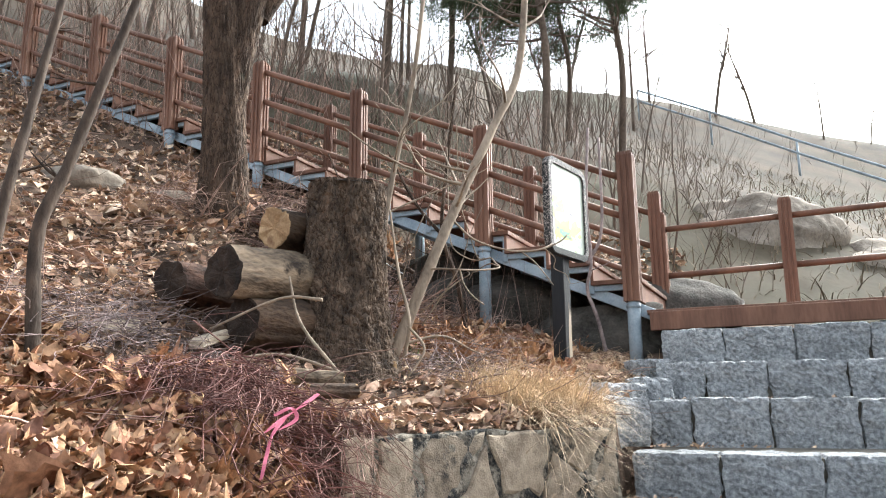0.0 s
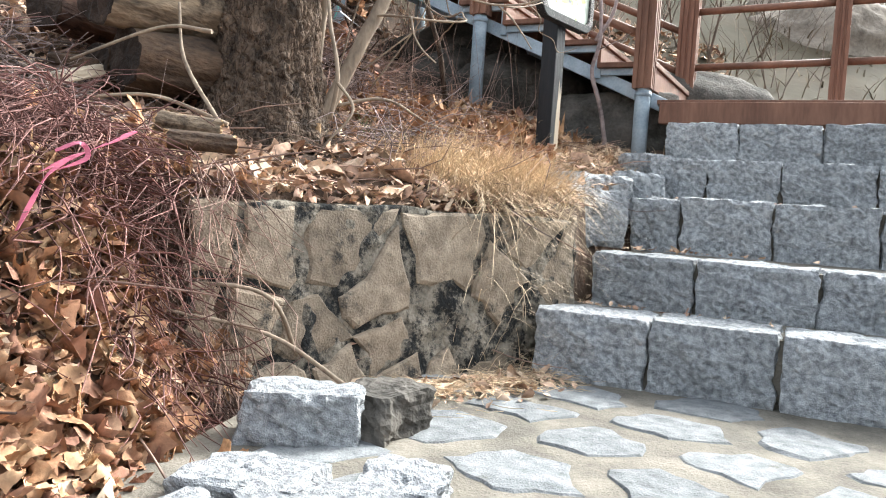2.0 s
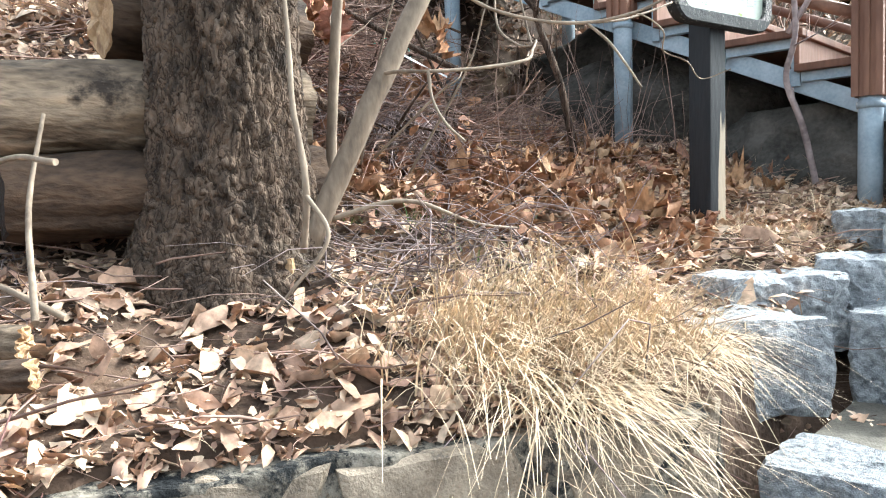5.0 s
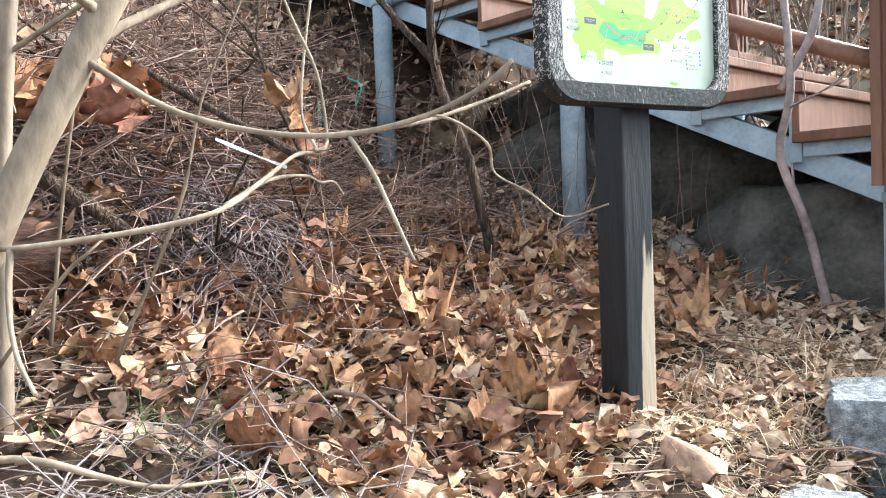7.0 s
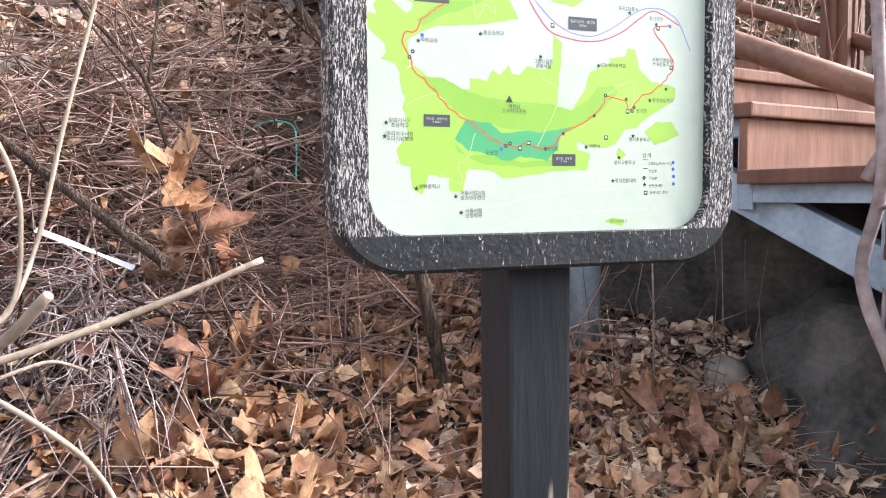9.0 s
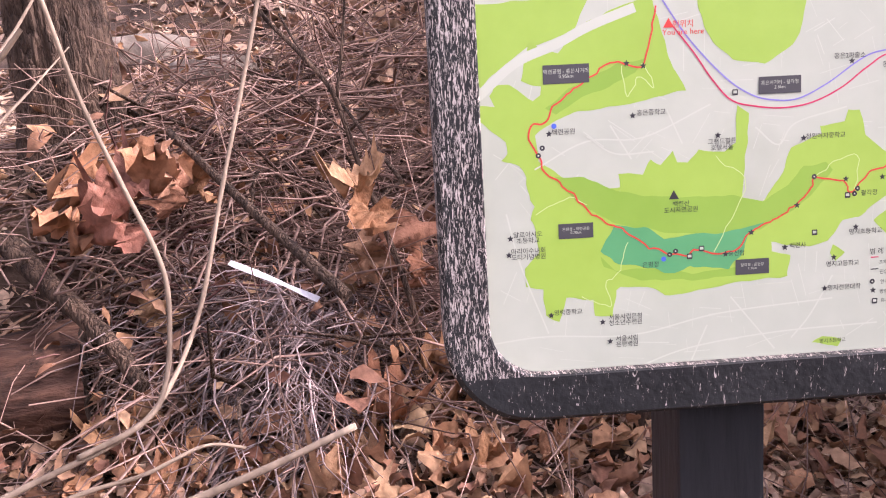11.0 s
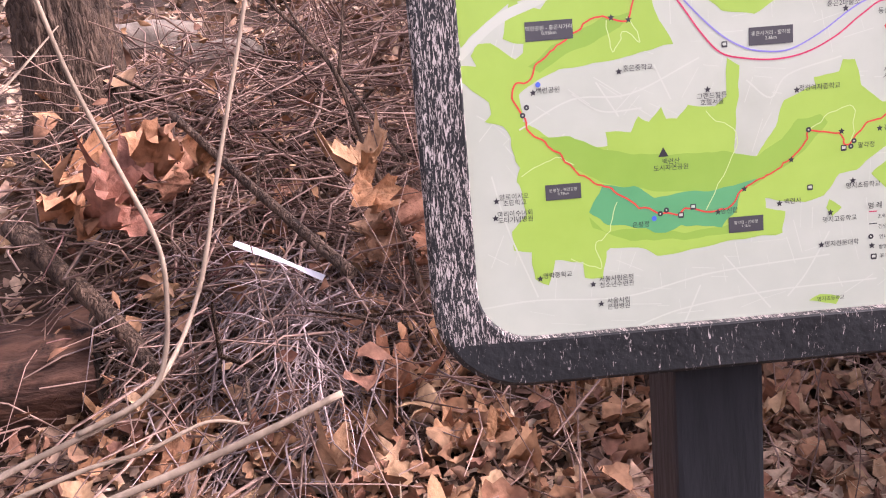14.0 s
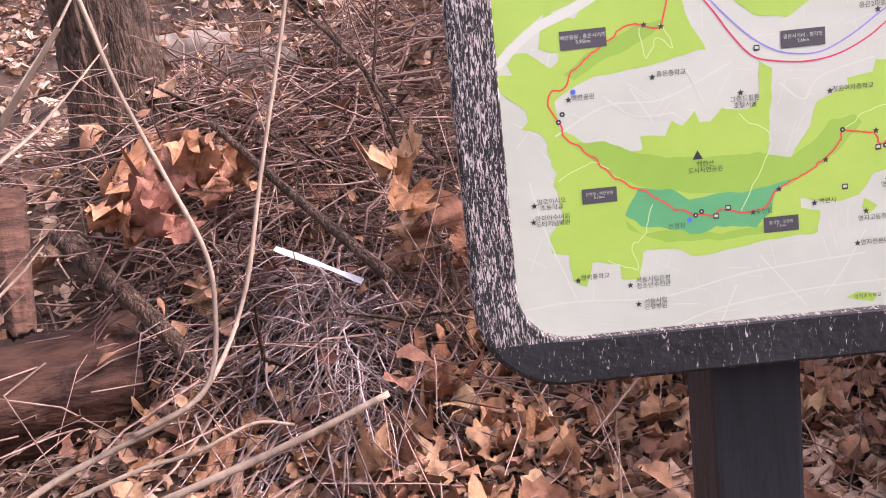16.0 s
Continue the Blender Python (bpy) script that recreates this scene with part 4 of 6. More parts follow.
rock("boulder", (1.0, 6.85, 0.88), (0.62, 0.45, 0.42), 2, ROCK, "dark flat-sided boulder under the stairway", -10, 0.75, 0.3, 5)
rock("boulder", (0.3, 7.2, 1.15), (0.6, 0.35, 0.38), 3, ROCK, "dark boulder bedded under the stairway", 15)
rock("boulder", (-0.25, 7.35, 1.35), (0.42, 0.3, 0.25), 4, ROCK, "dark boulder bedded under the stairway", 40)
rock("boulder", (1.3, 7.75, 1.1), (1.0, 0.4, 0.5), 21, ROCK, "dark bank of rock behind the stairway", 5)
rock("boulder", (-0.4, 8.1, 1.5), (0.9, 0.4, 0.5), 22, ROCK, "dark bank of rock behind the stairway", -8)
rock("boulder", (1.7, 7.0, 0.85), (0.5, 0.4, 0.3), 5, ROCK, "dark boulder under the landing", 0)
rock("pebble", (0.44, 6.68, gz(0.44, 6.68) + 0.03), (0.06, 0.05, 0.07), 6, PALEROCK, "small grey stone on leaves", 0, 0, 0.2, 3)
rock("boulder", (-3.05, 5.6, gz(-3.05, 5.6) + 0.0), (0.33, 0.25, 0.15), 7, PALEROCK, "flat grey stone bedded in the slope", 20, 0.6)
rock("boulder", (-2.35, 5.75, gz(-2.35, 5.75) + 0.0), (0.3, 0.2, 0.1), 8, PALEROCK, "flat grey stone bedded in the slope", 0, 0.6)
rock("boulder", (3.45, 12.2, 2.5), (1.25, 1.0, 0.95), 9, PALEROCK, "large rounded pale boulder on the hill", 0, 0, 0.3, 5)
rock("boulder", (5.4, 12.6, 1.9), (1.7, 1.2, 0.8), 10, PALEROCK, "pale rock outcrop on the hill", 20, 0, 0.35, 5)
rock("boulder", (2.4, 10.6, 1.7), (1.3, 0.7, 0.5), 11, PALEROCK, "rubbly pale outcrop behind the fence", 0, 0, 0.45, 5)
rock("boulder", (1.6, 14.5, 3.4), (2.6, 1.1, 0.7), 14, PALEROCK, "long pale rock ledge on the hill", -8, 0, 0.25)


# ---- signboard ----
SIGN_AT = Vector((0.655 + 0.121 * 0.459, 5.313 + 0.121 * 0.888, 0))
SIGN_H = Vector((0.459, 0.888, 0))     # along the board
SIGN_N = Vector((0.888, -0.459, 0))    # out of its face
BOARD = Matrix(((SIGN_H.x, 0, SIGN_N.x, SIGN_AT.x), (SIGN_H.y, 0, SIGN_N.y, SIGN_AT.y), (0, 1, 0, 0), (0, 0, 0, 1)))


def rounded(x0, y0, x1, y1, r, n=8):
    pts = []
    for cx, cy, a in ((x1 - r, y1 - r, 0), (x0 + r, y1 - r, 90), (x0 + r, y0 + r, 180), (x1 - r, y0 + r, 270)):
        for k in range(n + 1):
            w = radians(a + 90 * k / n)
            pts.append((cx + r * math.cos(w), cy + r * math.sin(w)))
    return pts


def peeling():
    """Charcoal paint flaked away along the grain to pale wood."""
    m = grainy("flaking charcoal frame", (0.006, 0.0065, 0.007), (0.015, 0.016, 0.017), 10, 0.65, 0.2, 90)
    n, l = m.node_tree.nodes, m.node_tree.links
    b = n["Principled BSDF"]
    src = b.inputs["Base Color"].links[0].from_socket
    co = n.new("ShaderNodeTexCoord")
    sep = n.new("ShaderNodeSeparateXYZ")
    l.new(co.outputs["Object"], sep.inputs[0])
    masks = []
    for k, stretch in enumerate(((420, 75, 60), (260, 60, 60))):
        mp = n.new("ShaderNodeMapping")
        mp.inputs["Scale"].default_value = stretch
        l.new(co.outputs["Object"], mp.inputs[0])
        t = n.new("ShaderNodeTexNoise")
        t.inputs["Scale"].default_value, t.inputs["Detail"].default_value = 1.0, 9.0
        t.inputs["Roughness"].default_value, t.inputs["Distortion"].default_value = 0.7, 1.4
        l.new(mp.outputs[0], t.inputs["Vector"])
        r = n.new("ShaderNodeValToRGB")
        cut = 0.525 if k == 0 else 0.61
        r.color_ramp.elements[0].position, r.color_ramp.elements[1].position = cut, cut + 0.03
        l.new(t.outputs[0], r.inputs[0])
        masks.append(r.outputs[0])
    # flakes are dense on the stiles and sparse on the bottom rail
    low = n.new("ShaderNodeMath")
    low.operation = "LESS_THAN"
    l.new(sep.outputs[1], low.inputs[0])
    low.inputs[1].default_value = -0.288
    mix = n.new("ShaderNodeMixRGB")
    l.new(low.outputs[0], mix.inputs[0])
    l.new(masks[0], mix.inputs[1])
    l.new(masks[1], mix.inputs[2])
    col = n.new("ShaderNodeMixRGB")
    l.new(mix.outputs[0], col.inputs[0])
    l.new(src, col.inputs[1])
    col.inputs[2].default_value = (0.42, 0.37, 0.34, 1)
    l.new(col.outputs[0], b.inputs["Base Color"])
    return m


def post_paint():
    """Charcoal paint worn to bare tan wood towards the foot of the post."""
    m = grainy("worn charcoal post", (0.008, 0.0085, 0.01), (0.019, 0.02, 0.023), 8, 0.6, 0.3, 90, stretch=(1, 1, 0.15))
    n, l = m.node_tree.nodes, m.node_tree.links
    b = n["Principled BSDF"]
    src = b.inputs["Base Color"].links[0].from_socket
    co = n.new("ShaderNodeTexCoord")
    mp = n.new("ShaderNodeMapping")
    mp.inputs["Scale"].default_value = (26, 26, 2.2)
    l.new(co.outputs["Object"], mp.inputs[0])
    t = n.new("ShaderNodeTexNoise")
    t.inputs["Scale"].default_value, t.inputs["Detail"].default_value = 1.0, 7.0
    l.new(mp.outputs[0], t.inputs["Vector"])
    sep = n.new("ShaderNodeSeparateXYZ")
    l.new(co.outputs["Object"], sep.inputs[0])
    wear = n.new("ShaderNodeMath")
    wear.operation = "MULTIPLY_ADD"
    l.new(sep.outputs[2], wear.inputs[0])
    wear.inputs[1].default_value = -0.5
    l.new(t.outputs[0], wear.inputs[2])
    side = n.new("ShaderNodeMath")
    side.operation = "MULTIPLY_ADD"
    l.new(sep.outputs[0], side.inputs[0])
    side.inputs[1].default_value = 4.2
    l.new(wear.outputs[0], side.inputs[2])
    r = n.new("ShaderNodeValToRGB")
    r.color_ramp.elements[0].position, r.color_ramp.elements[1].position = 0.36, 0.42
    l.new(side.outputs[0], r.inputs[0])
    col = n.new("ShaderNodeMixRGB")
    l.new(r.outputs[0], col.inputs[0])
    l.new(src, col.inputs[1])
    col.inputs[2].default_value = (0.36, 0.29, 0.21, 1)
    l.new(col.outputs[0], b.inputs["Base Color"])
    return m


# printed colours of the map
PAPER = grainy("cream map print", (0.385, 0.425, 0.34), (0.44, 0.48, 0.39), 6, 0.35, 0.0, 40, (0.36, 0.395, 0.31), 4, 0.6)
MAPGREEN = grainy("lime green print", (0.265, 0.42, 0.065), (0.3, 0.46, 0.08), 5, 0.35, 0.0, 40)
MAPGREEN2 = grainy("darker green print", (0.2, 0.36, 0.05), (0.225, 0.39, 0.06), 5, 0.35, 0.0, 40)
TEAL = grainy("teal green print", (0.07, 0.29, 0.12), (0.085, 0.32, 0.135), 5, 0.35, 0.0, 40)
MAPRED = plain("red route print", (0.6, 0.05, 0.04), 0.35)
CRIMSON = plain("crimson line print", (0.55, 0.03, 0.1), 0.35)
VIOLET = plain("violet river print", (0.2, 0.18, 0.5), 0.35)
ROADW = plain("pale road print", (0.46, 0.5, 0.41), 0.35)
PALEGREEN = plain("pale path print", (0.45, 0.56, 0.24), 0.35)
BLUE = plain("blue symbol print", (0.06, 0.12, 0.5), 0.35)
LABELBOX = plain("dark label print", (0.055, 0.055, 0.06), 0.35)

W2, Y0, Y1 = 0.286, 1.36, 2.03         # half width, bottom and top of the frame
MIDZ = (Y0 + Y1) / 2


def make_sign():
    sg = holder("signboard", (SIGN_AT.x, SIGN_AT.y, gz(SIGN_AT.x, SIGN_AT.y)), "trail map board in a flaking black wooden frame on one post", "signboard")
    to = Matrix.Translation(-Vector(sg.location)) @ BOARD
    # frame: a ring with rounded corners
    outer, inner = rounded(-W2, Y0 - MIDZ, W2, Y1 - MIDZ, 0.085), rounded(-W2 + 0.044, Y0 - MIDZ + 0.047, W2 - 0.044, Y1 - MIDZ - 0.047, 0.052)
    n, vs, fs = len(outer), [], []
    rings = [(outer, -0.03), (outer, 0.011), ([(x * 0.985, y * 0.985) for x, y in outer], 0.018), ([(x * 1.006, y * 1.006) for x, y in inner], 0.018), (inner, 0.016), (inner, -0.005), (inner, -0.03)]
    for pts, z in rings:
        vs += [(x, y, z) for x, y in pts]
    for r in range(len(rings)):
        q = (r + 1) % len(rings)
        for k in range(n):
            j = (k + 1) % n
            fs.append((r * n + k, r * n + j, q * n + j, q * n + k))
    f = quick("frame", vs, fs, peeling(), sg)
    f.matrix_basis = to @ Matrix.Translation((0, MIDZ, 0))
    tagged(f, "black painted wooden frame flaked to pale wood")
    # the two panels that fill it
    for nm, z, mt in (("map_panel", 0.004, PAPER), ("back_panel", -0.02, SIGNPAINT)):
        pts = rounded(-W2 + 0.04, Y0 - MIDZ + 0.043, W2 - 0.04, Y1 - MIDZ - 0.043, 0.05)
        m = len(pts)
        v = [(x, y, z) for x, y in pts] + [(x, y, z - 0.008) for x, y in pts]
        ff = [tuple(range(m)), tuple(reversed(range(m, 2 * m)))] + [(k, k + m, (k + 1) % m + m, (k + 1) % m) for k in range(m)]
        p = quick(nm, v, ff, mt, sg)
        p.matrix_basis = to @ Matrix.Translation((0, MIDZ, 0))
    # post
    foot_z, top_z = gz(SIGN_AT.x, SIGN_AT.y) - 0.15, Y1 - 0.1
    bm = box_bm(0.093, 0.096, top_z - foot_z, 0.006)
    for v in bm.verts:
        v.co.z += (top_z - foot_z) / 2
    p = part("post", bm, post_paint(), sg, "square black post worn to bare wood low down")
    p.matrix_basis = Matrix.Translation((0, 0, -sg.location.z)) @ Matrix.Translation(Vector((0.003 * SIGN_H.x, 0.003 * SIGN_H.y, foot_z))) @ Matrix.Translation(SIGN_N * -0.072) @ Matrix.Rotation(math.atan2(SIGN_H.y, SIGN_H.x), 4, "Z")
    return sg, to


SIGN, TO_BOARD = make_sign()


# printed map: outlines on the board, x along it and z up, in metres
GREEN_AREAS = [
    [(-0.076, 1.764), (-0.098, 1.756), (-0.125, 1.745), (-0.152, 1.733), (-0.166, 1.713), (-0.192, 1.725), (-0.201, 1.689), (-0.182, 1.683), (-0.183, 1.676), (-0.19, 1.671), (-0.212, 1.687), (-0.226, 1.686), (-0.232, 1.677), (-0.226, 1.667), (-0.242, 1.668), (-0.243, 1.655), (-0.218, 1.633), (-0.217, 1.623), (-0.223, 1.617), (-0.205, 1.61), (-0.199, 1.599), (-0.197, 1.577), (-0.192, 1.571), (-0.197, 1.558), (-0.192, 1.546), (-0.19, 1.526), (-0.204, 1.511), (-0.203, 1.493), (-0.187, 1.489), (-0.185, 1.464), (-0.172, 1.456), (-0.164, 1.48), (-0.138, 1.475), (-0.137, 1.46), (-0.119, 1.457), (-0.115, 1.483), (-0.111, 1.539), (-0.108, 1.584), (-0.112, 1.584), (-0.133, 1.584), (-0.162, 1.596), (-0.187, 1.614), (-0.189, 1.638), (-0.181, 1.646), (-0.151, 1.658), (-0.104, 1.662), (-0.061, 1.671), (-0.043, 1.673), (-0.056, 1.696), (-0.069, 1.742)],
    [(-0.108, 1.582), (-0.109, 1.598), (-0.086, 1.596), (-0.078, 1.61), (-0.068, 1.603), (-0.056, 1.617), (-0.052, 1.606), (-0.042, 1.604), (-0.031, 1.616), (-0.017, 1.614), (-0.005, 1.613), (0.005, 1.622), (0.007, 1.657), (0.019, 1.649), (0.012, 1.568), (0.017, 1.56), (0.033, 1.564), (0.048, 1.583), (0.061, 1.613), (0.09, 1.626), (0.089, 1.633), (0.114, 1.637), (0.118, 1.647), (0.129, 1.646), (0.136, 1.62), (0.156, 1.606), (0.195, 1.599), (0.195, 1.583), (0.156, 1.561), (0.13, 1.542), (0.114, 1.539), (0.099, 1.52), (0.08, 1.515), (0.04, 1.522), (0.042, 1.513), (0.061, 1.507), (0.058, 1.487), (0.002, 1.484), (-0.036, 1.477), (-0.066, 1.476), (-0.084, 1.485), (-0.11, 1.487), (-0.115, 1.484)],
    [(-0.245, 1.74), (-0.247, 1.761), (-0.134, 1.764), (-0.151, 1.732), (-0.194, 1.72), (-0.222, 1.701), (-0.24, 1.683)],
    [(-0.024, 1.73), (-0.032, 1.759), (0.075, 1.753), (0.069, 1.722), (0.061, 1.711), (0.035, 1.694), (0.003, 1.7), (-0.016, 1.716)],
    [(0.104, 1.516), (0.116, 1.508), (0.107, 1.499), (0.1, 1.507)],
    [(0.084, 1.418), (0.095, 1.424), (0.116, 1.42), (0.11, 1.411)],
    [(0.145, 1.538), (0.162, 1.551), (0.188, 1.552), (0.202, 1.534), (0.162, 1.52)],
]
TEAL_AREA = [(-0.13, 1.524), (-0.118, 1.54), (-0.115, 1.549), (-0.085, 1.545), (-0.067, 1.533), (-0.037, 1.536), (-0.015, 1.534), (0.01, 1.536), (0.034, 1.543), (0.018, 1.531), (0.015, 1.517), (-0.002, 1.498), (-0.039, 1.504), (-0.057, 1.496), (-0.076, 1.503), (-0.101, 1.507), (-0.116, 1.512)]
DARK_AREAS = [[(-0.172, 1.598), (-0.144, 1.596), (-0.112, 1.581), (-0.08, 1.574), (-0.036, 1.571), (0, 1.571), (0.033, 1.563), (0.059, 1.578), (0.074, 1.595), (0.096, 1.597), (0.103, 1.589), (0.081, 1.566), (0.058, 1.55), (0.029, 1.536), (-0.015, 1.534), (-0.067, 1.539), (-0.117, 1.551), (-0.149, 1.571)], [(-0.179, 1.662), (-0.156, 1.68), (-0.124, 1.695), (-0.102, 1.703), (-0.081, 1.705), (-0.092, 1.692), (-0.117, 1.681), (-0.143, 1.672), (-0.168, 1.657)], [(-0.13, 1.519), (-0.116, 1.503), (-0.083, 1.504), (-0.039, 1.496), (0.006, 1.499), (0.013, 1.491), (-0.039, 1.489), (-0.091, 1.493), (-0.127, 1.508)]]
ROUTE = [(-0.071, 1.752), (-0.074, 1.737), (-0.085, 1.697), (-0.1, 1.7), (-0.116, 1.702), (-0.136, 1.689), (-0.158, 1.675), (-0.171, 1.663), (-0.179, 1.65), (-0.192, 1.647), (-0.195, 1.635), (-0.188, 1.62), (-0.181, 1.603), (-0.162, 1.587), (-0.149, 1.573), (-0.124, 1.551), (-0.11, 1.546), (-0.089, 1.53), (-0.062, 1.517), (-0.044, 1.515), (-0.031, 1.519), (-0.007, 1.513), (0.008, 1.519), (0.019, 1.532), (0.04, 1.542), (0.064, 1.556), (0.081, 1.573), (0.085, 1.583), (0.114, 1.577), (0.122, 1.566), (0.14, 1.586), (0.156, 1.591), (0.172, 1.603), (0.184, 1.616), (0.19, 1.635), (0.158, 1.674), (0.183, 1.681)]
CITY_LINE = [(-0.058, 1.737), (-0.035, 1.708), (-0.018, 1.683), (0.001, 1.662), (0.024, 1.655), (0.053, 1.652), (0.082, 1.656), (0.111, 1.669), (0.136, 1.687), (0.16, 1.698), (0.199, 1.682)]
STREAM = [(-0.065, 1.758), (-0.039, 1.72), (-0.004, 1.683), (0.021, 1.666), (0.042, 1.66), (0.067, 1.66), (0.096, 1.673), (0.125, 1.692), (0.143, 1.7), (0.166, 1.702), (0.183, 1.697), (0.199, 1.685), (0.218, 1.649)]
ROADS = [
    [(-0.243, 1.676), (-0.206, 1.706), (-0.168, 1.721), (-0.134, 1.737), (-0.091, 1.752)],
    [(-0.191, 1.606), (-0.14, 1.63), (-0.085, 1.631), (-0.019, 1.659)],
    [(-0.24, 1.438), (-0.184, 1.442), (-0.099, 1.438), (-0.012, 1.454), (0.104, 1.462)],
    [(-0.1, 1.403), (-0.042, 1.421), (0.045, 1.431), (0.151, 1.434)],
    [(-0.14, 1.635), (-0.113, 1.617), (-0.075, 1.617)],
    [(0.062, 1.424), (0.081, 1.446), (0.104, 1.485)],
    [(0.025, 1.635), (0.048, 1.617), (0.065, 1.637), (0.116, 1.65)],
    [(-0.22, 1.565), (-0.208, 1.514), (-0.183, 1.445)],
    [(-0.117, 1.644), (-0.097, 1.611)],
    [(-0.062, 1.656), (-0.047, 1.623)],
    [(-0.042, 1.404), (-0.024, 1.443)],
    [(0, 1.47), (0.045, 1.414)],
]
PATHS = [
    [(-0.101, 1.53), (-0.113, 1.501), (-0.125, 1.491), (-0.12, 1.468), (-0.148, 1.479)],
    [(-0.016, 1.516), (0.007, 1.559), (0.014, 1.586), (-0.014, 1.608)],
    [(-0.104, 1.699), (-0.1, 1.669), (-0.088, 1.687), (-0.073, 1.678), (-0.085, 1.7)],
    [(0.125, 1.565), (0.128, 1.601), (0.104, 1.597), (0.085, 1.583)],
    [(-0.193, 1.563), (-0.159, 1.577), (-0.143, 1.57)],
]
WORDS = [
    ("홍은중학교", -0.077, 1.654, 0.0062),
    ("백련공원", -0.162, 1.64, 0.0062),
    ("그랜드힐튼\n호텔서울", -0.008, 1.62, 0.0062),
    ("정원여자중학교", 0.095, 1.623, 0.0062),
    ("백련산\n도시자연공원", -0.049, 1.562, 0.0062),
    ("알로이시오\n초등학교", -0.2, 1.541, 0.0062),
    ("마리아수녀회\n도티기념병원", -0.2, 1.525, 0.0062),
    ("은평정", -0.08, 1.507, 0.0062),
    ("송신탑", 0.006, 1.513, 0.0062),
    ("영락중학교", -0.163, 1.465, 0.0062),
    ("서울시립은평\n청소년수련관", -0.106, 1.454, 0.0062),
    ("서울시립\n은평병원", -0.105, 1.432, 0.0062),
    ("백련사", 0.068, 1.517, 0.0062),
    ("명지초등학교", 0.137, 1.527, 0.0062),
    ("명지고등학교", 0.114, 1.496, 0.0062),
    ("명지전문대학", 0.116, 1.472, 0.0062),
    ("홍연초등학교", 0.174, 1.58, 0.0062),
    ("팔각정", 0.14, 1.565, 0.0062),
    ("서부지방법원\n서대문등기소", 0.173, 1.631, 0.0062),
    ("홍은2파출소", 0.118, 1.698, 0.0062),
    ("동신병원", 0.162, 1.688, 0.0062),
    ("범 례", 0.149, 1.506, 0.00682),
    ("초록숲길(백련산구간)", 0.171, 1.495, 0.00434),
    ("진입로", 0.159, 1.485, 0.00496),
    ("안내판", 0.16, 1.475, 0.00496),
    ("방향안내판", 0.164, 1.465, 0.00496),
    ("휴게시설, 정자", 0.169, 1.456, 0.00496),
    ("명지초등학교", 0.105, 1.418, 0.00496),
]
BOXES = [
    ("백련공원 - 홍은사거리\n0.95km", -0.158, 1.694, 0.0442, 0.0176),
    ("홍은사거리 - 팔각정\n2.6km", 0.049, 1.674, 0.0419, 0.0164),
    ("은평정 - 백련공원\n0.78km", -0.153, 1.545, 0.034, 0.0147),
    ("팔각정 - 은평정\n1.1km", 0.022, 1.499, 0.034, 0.0153),
]
STARS = [(-0.095, 1.652), (-0.176, 1.639), (-0.012, 1.629), (0.073, 1.622), (-0.217, 1.541), (-0.219, 1.525), (-0.18, 1.463), (-0.129, 1.453), (-0.122, 1.433), (0.055, 1.516), (0.127, 1.532), (0.105, 1.503), (0.096, 1.472), (0.153, 1.58), (0.12, 1.693), (0.162, 1.681), (0.179, 1.596), (0.021, 1.533), (0.067, 1.557), (0.116, 1.58), (-0.1, 1.701), (-0.084, 1.698), (-0.005, 1.513), (0.146, 1.467)]
DOTS = [(-0.187, 1.619), (-0.183, 1.626), (-0.061, 1.516), (-0.055, 1.519), (0.125, 1.565), (0.128, 1.57), (0.084, 1.584), (0.145, 1.476)]
STOPS = [(0.005, 1.669), (0.118, 1.564), (0.085, 1.529), (0.165, 1.676), (0.187, 1.625), (-0.029, 1.52), (-0.041, 1.513), (0.148, 1.456)]
MARKS = [(-0.171, 1.646), (-0.067, 1.512), (0.192, 1.497), (0.192, 1.488), (0.193, 1.478), (0.193, 1.468), (0.184, 1.68)]
HERE = (-0.059, 1.735)
HERE_TEXT = (-0.045, 1.731)
TREE_MARK = (-0.056, 1.573)


def on_board(name, ob, lift):
    ob.parent = SIGN
    ob.matrix_basis = TO_BOARD @ Matrix.Translation((0, 0, 0.0041 + lift * 0.00003))
    return ob


def wavy(poly, amount=0.002, step=0.004):
    """A closed outline with the small wiggles of a drawn coast."""
    out = []
    for a, b in zip(poly, poly[1:] + poly[:1]):
        n = max(1, int(math.hypot(b[0] - a[0], b[1] - a[1]) / step))
        for k in range(n):
            x, y = a[0] + (b[0] - a[0]) * k / n, a[1] + (b[1] - a[1]) * k / n
            out.append((x + amount * noise.noise(Vector((x * 70, y * 70, 3))), y + amount * noise.noise(Vector((x * 70, y * 70, 9)))))
    return out


def print_area(name, poly, material, lift, wiggle=0.002):
    pts = wavy(poly, wiggle) if wiggle else poly
    bm = bmesh.new()
    f = bm.faces.new([bm.verts.new((x, y, 0)) for x, y in pts])
    f.normal_update()
    bmesh.ops.triangulate(bm, faces=[f], ngon_method="EAR_CLIP")
    bm.normal_update()
    for q in bm.faces:
        if q.normal.z < 0:
            q.normal_flip()
    return on_board(name, part(name, bm, material), lift)


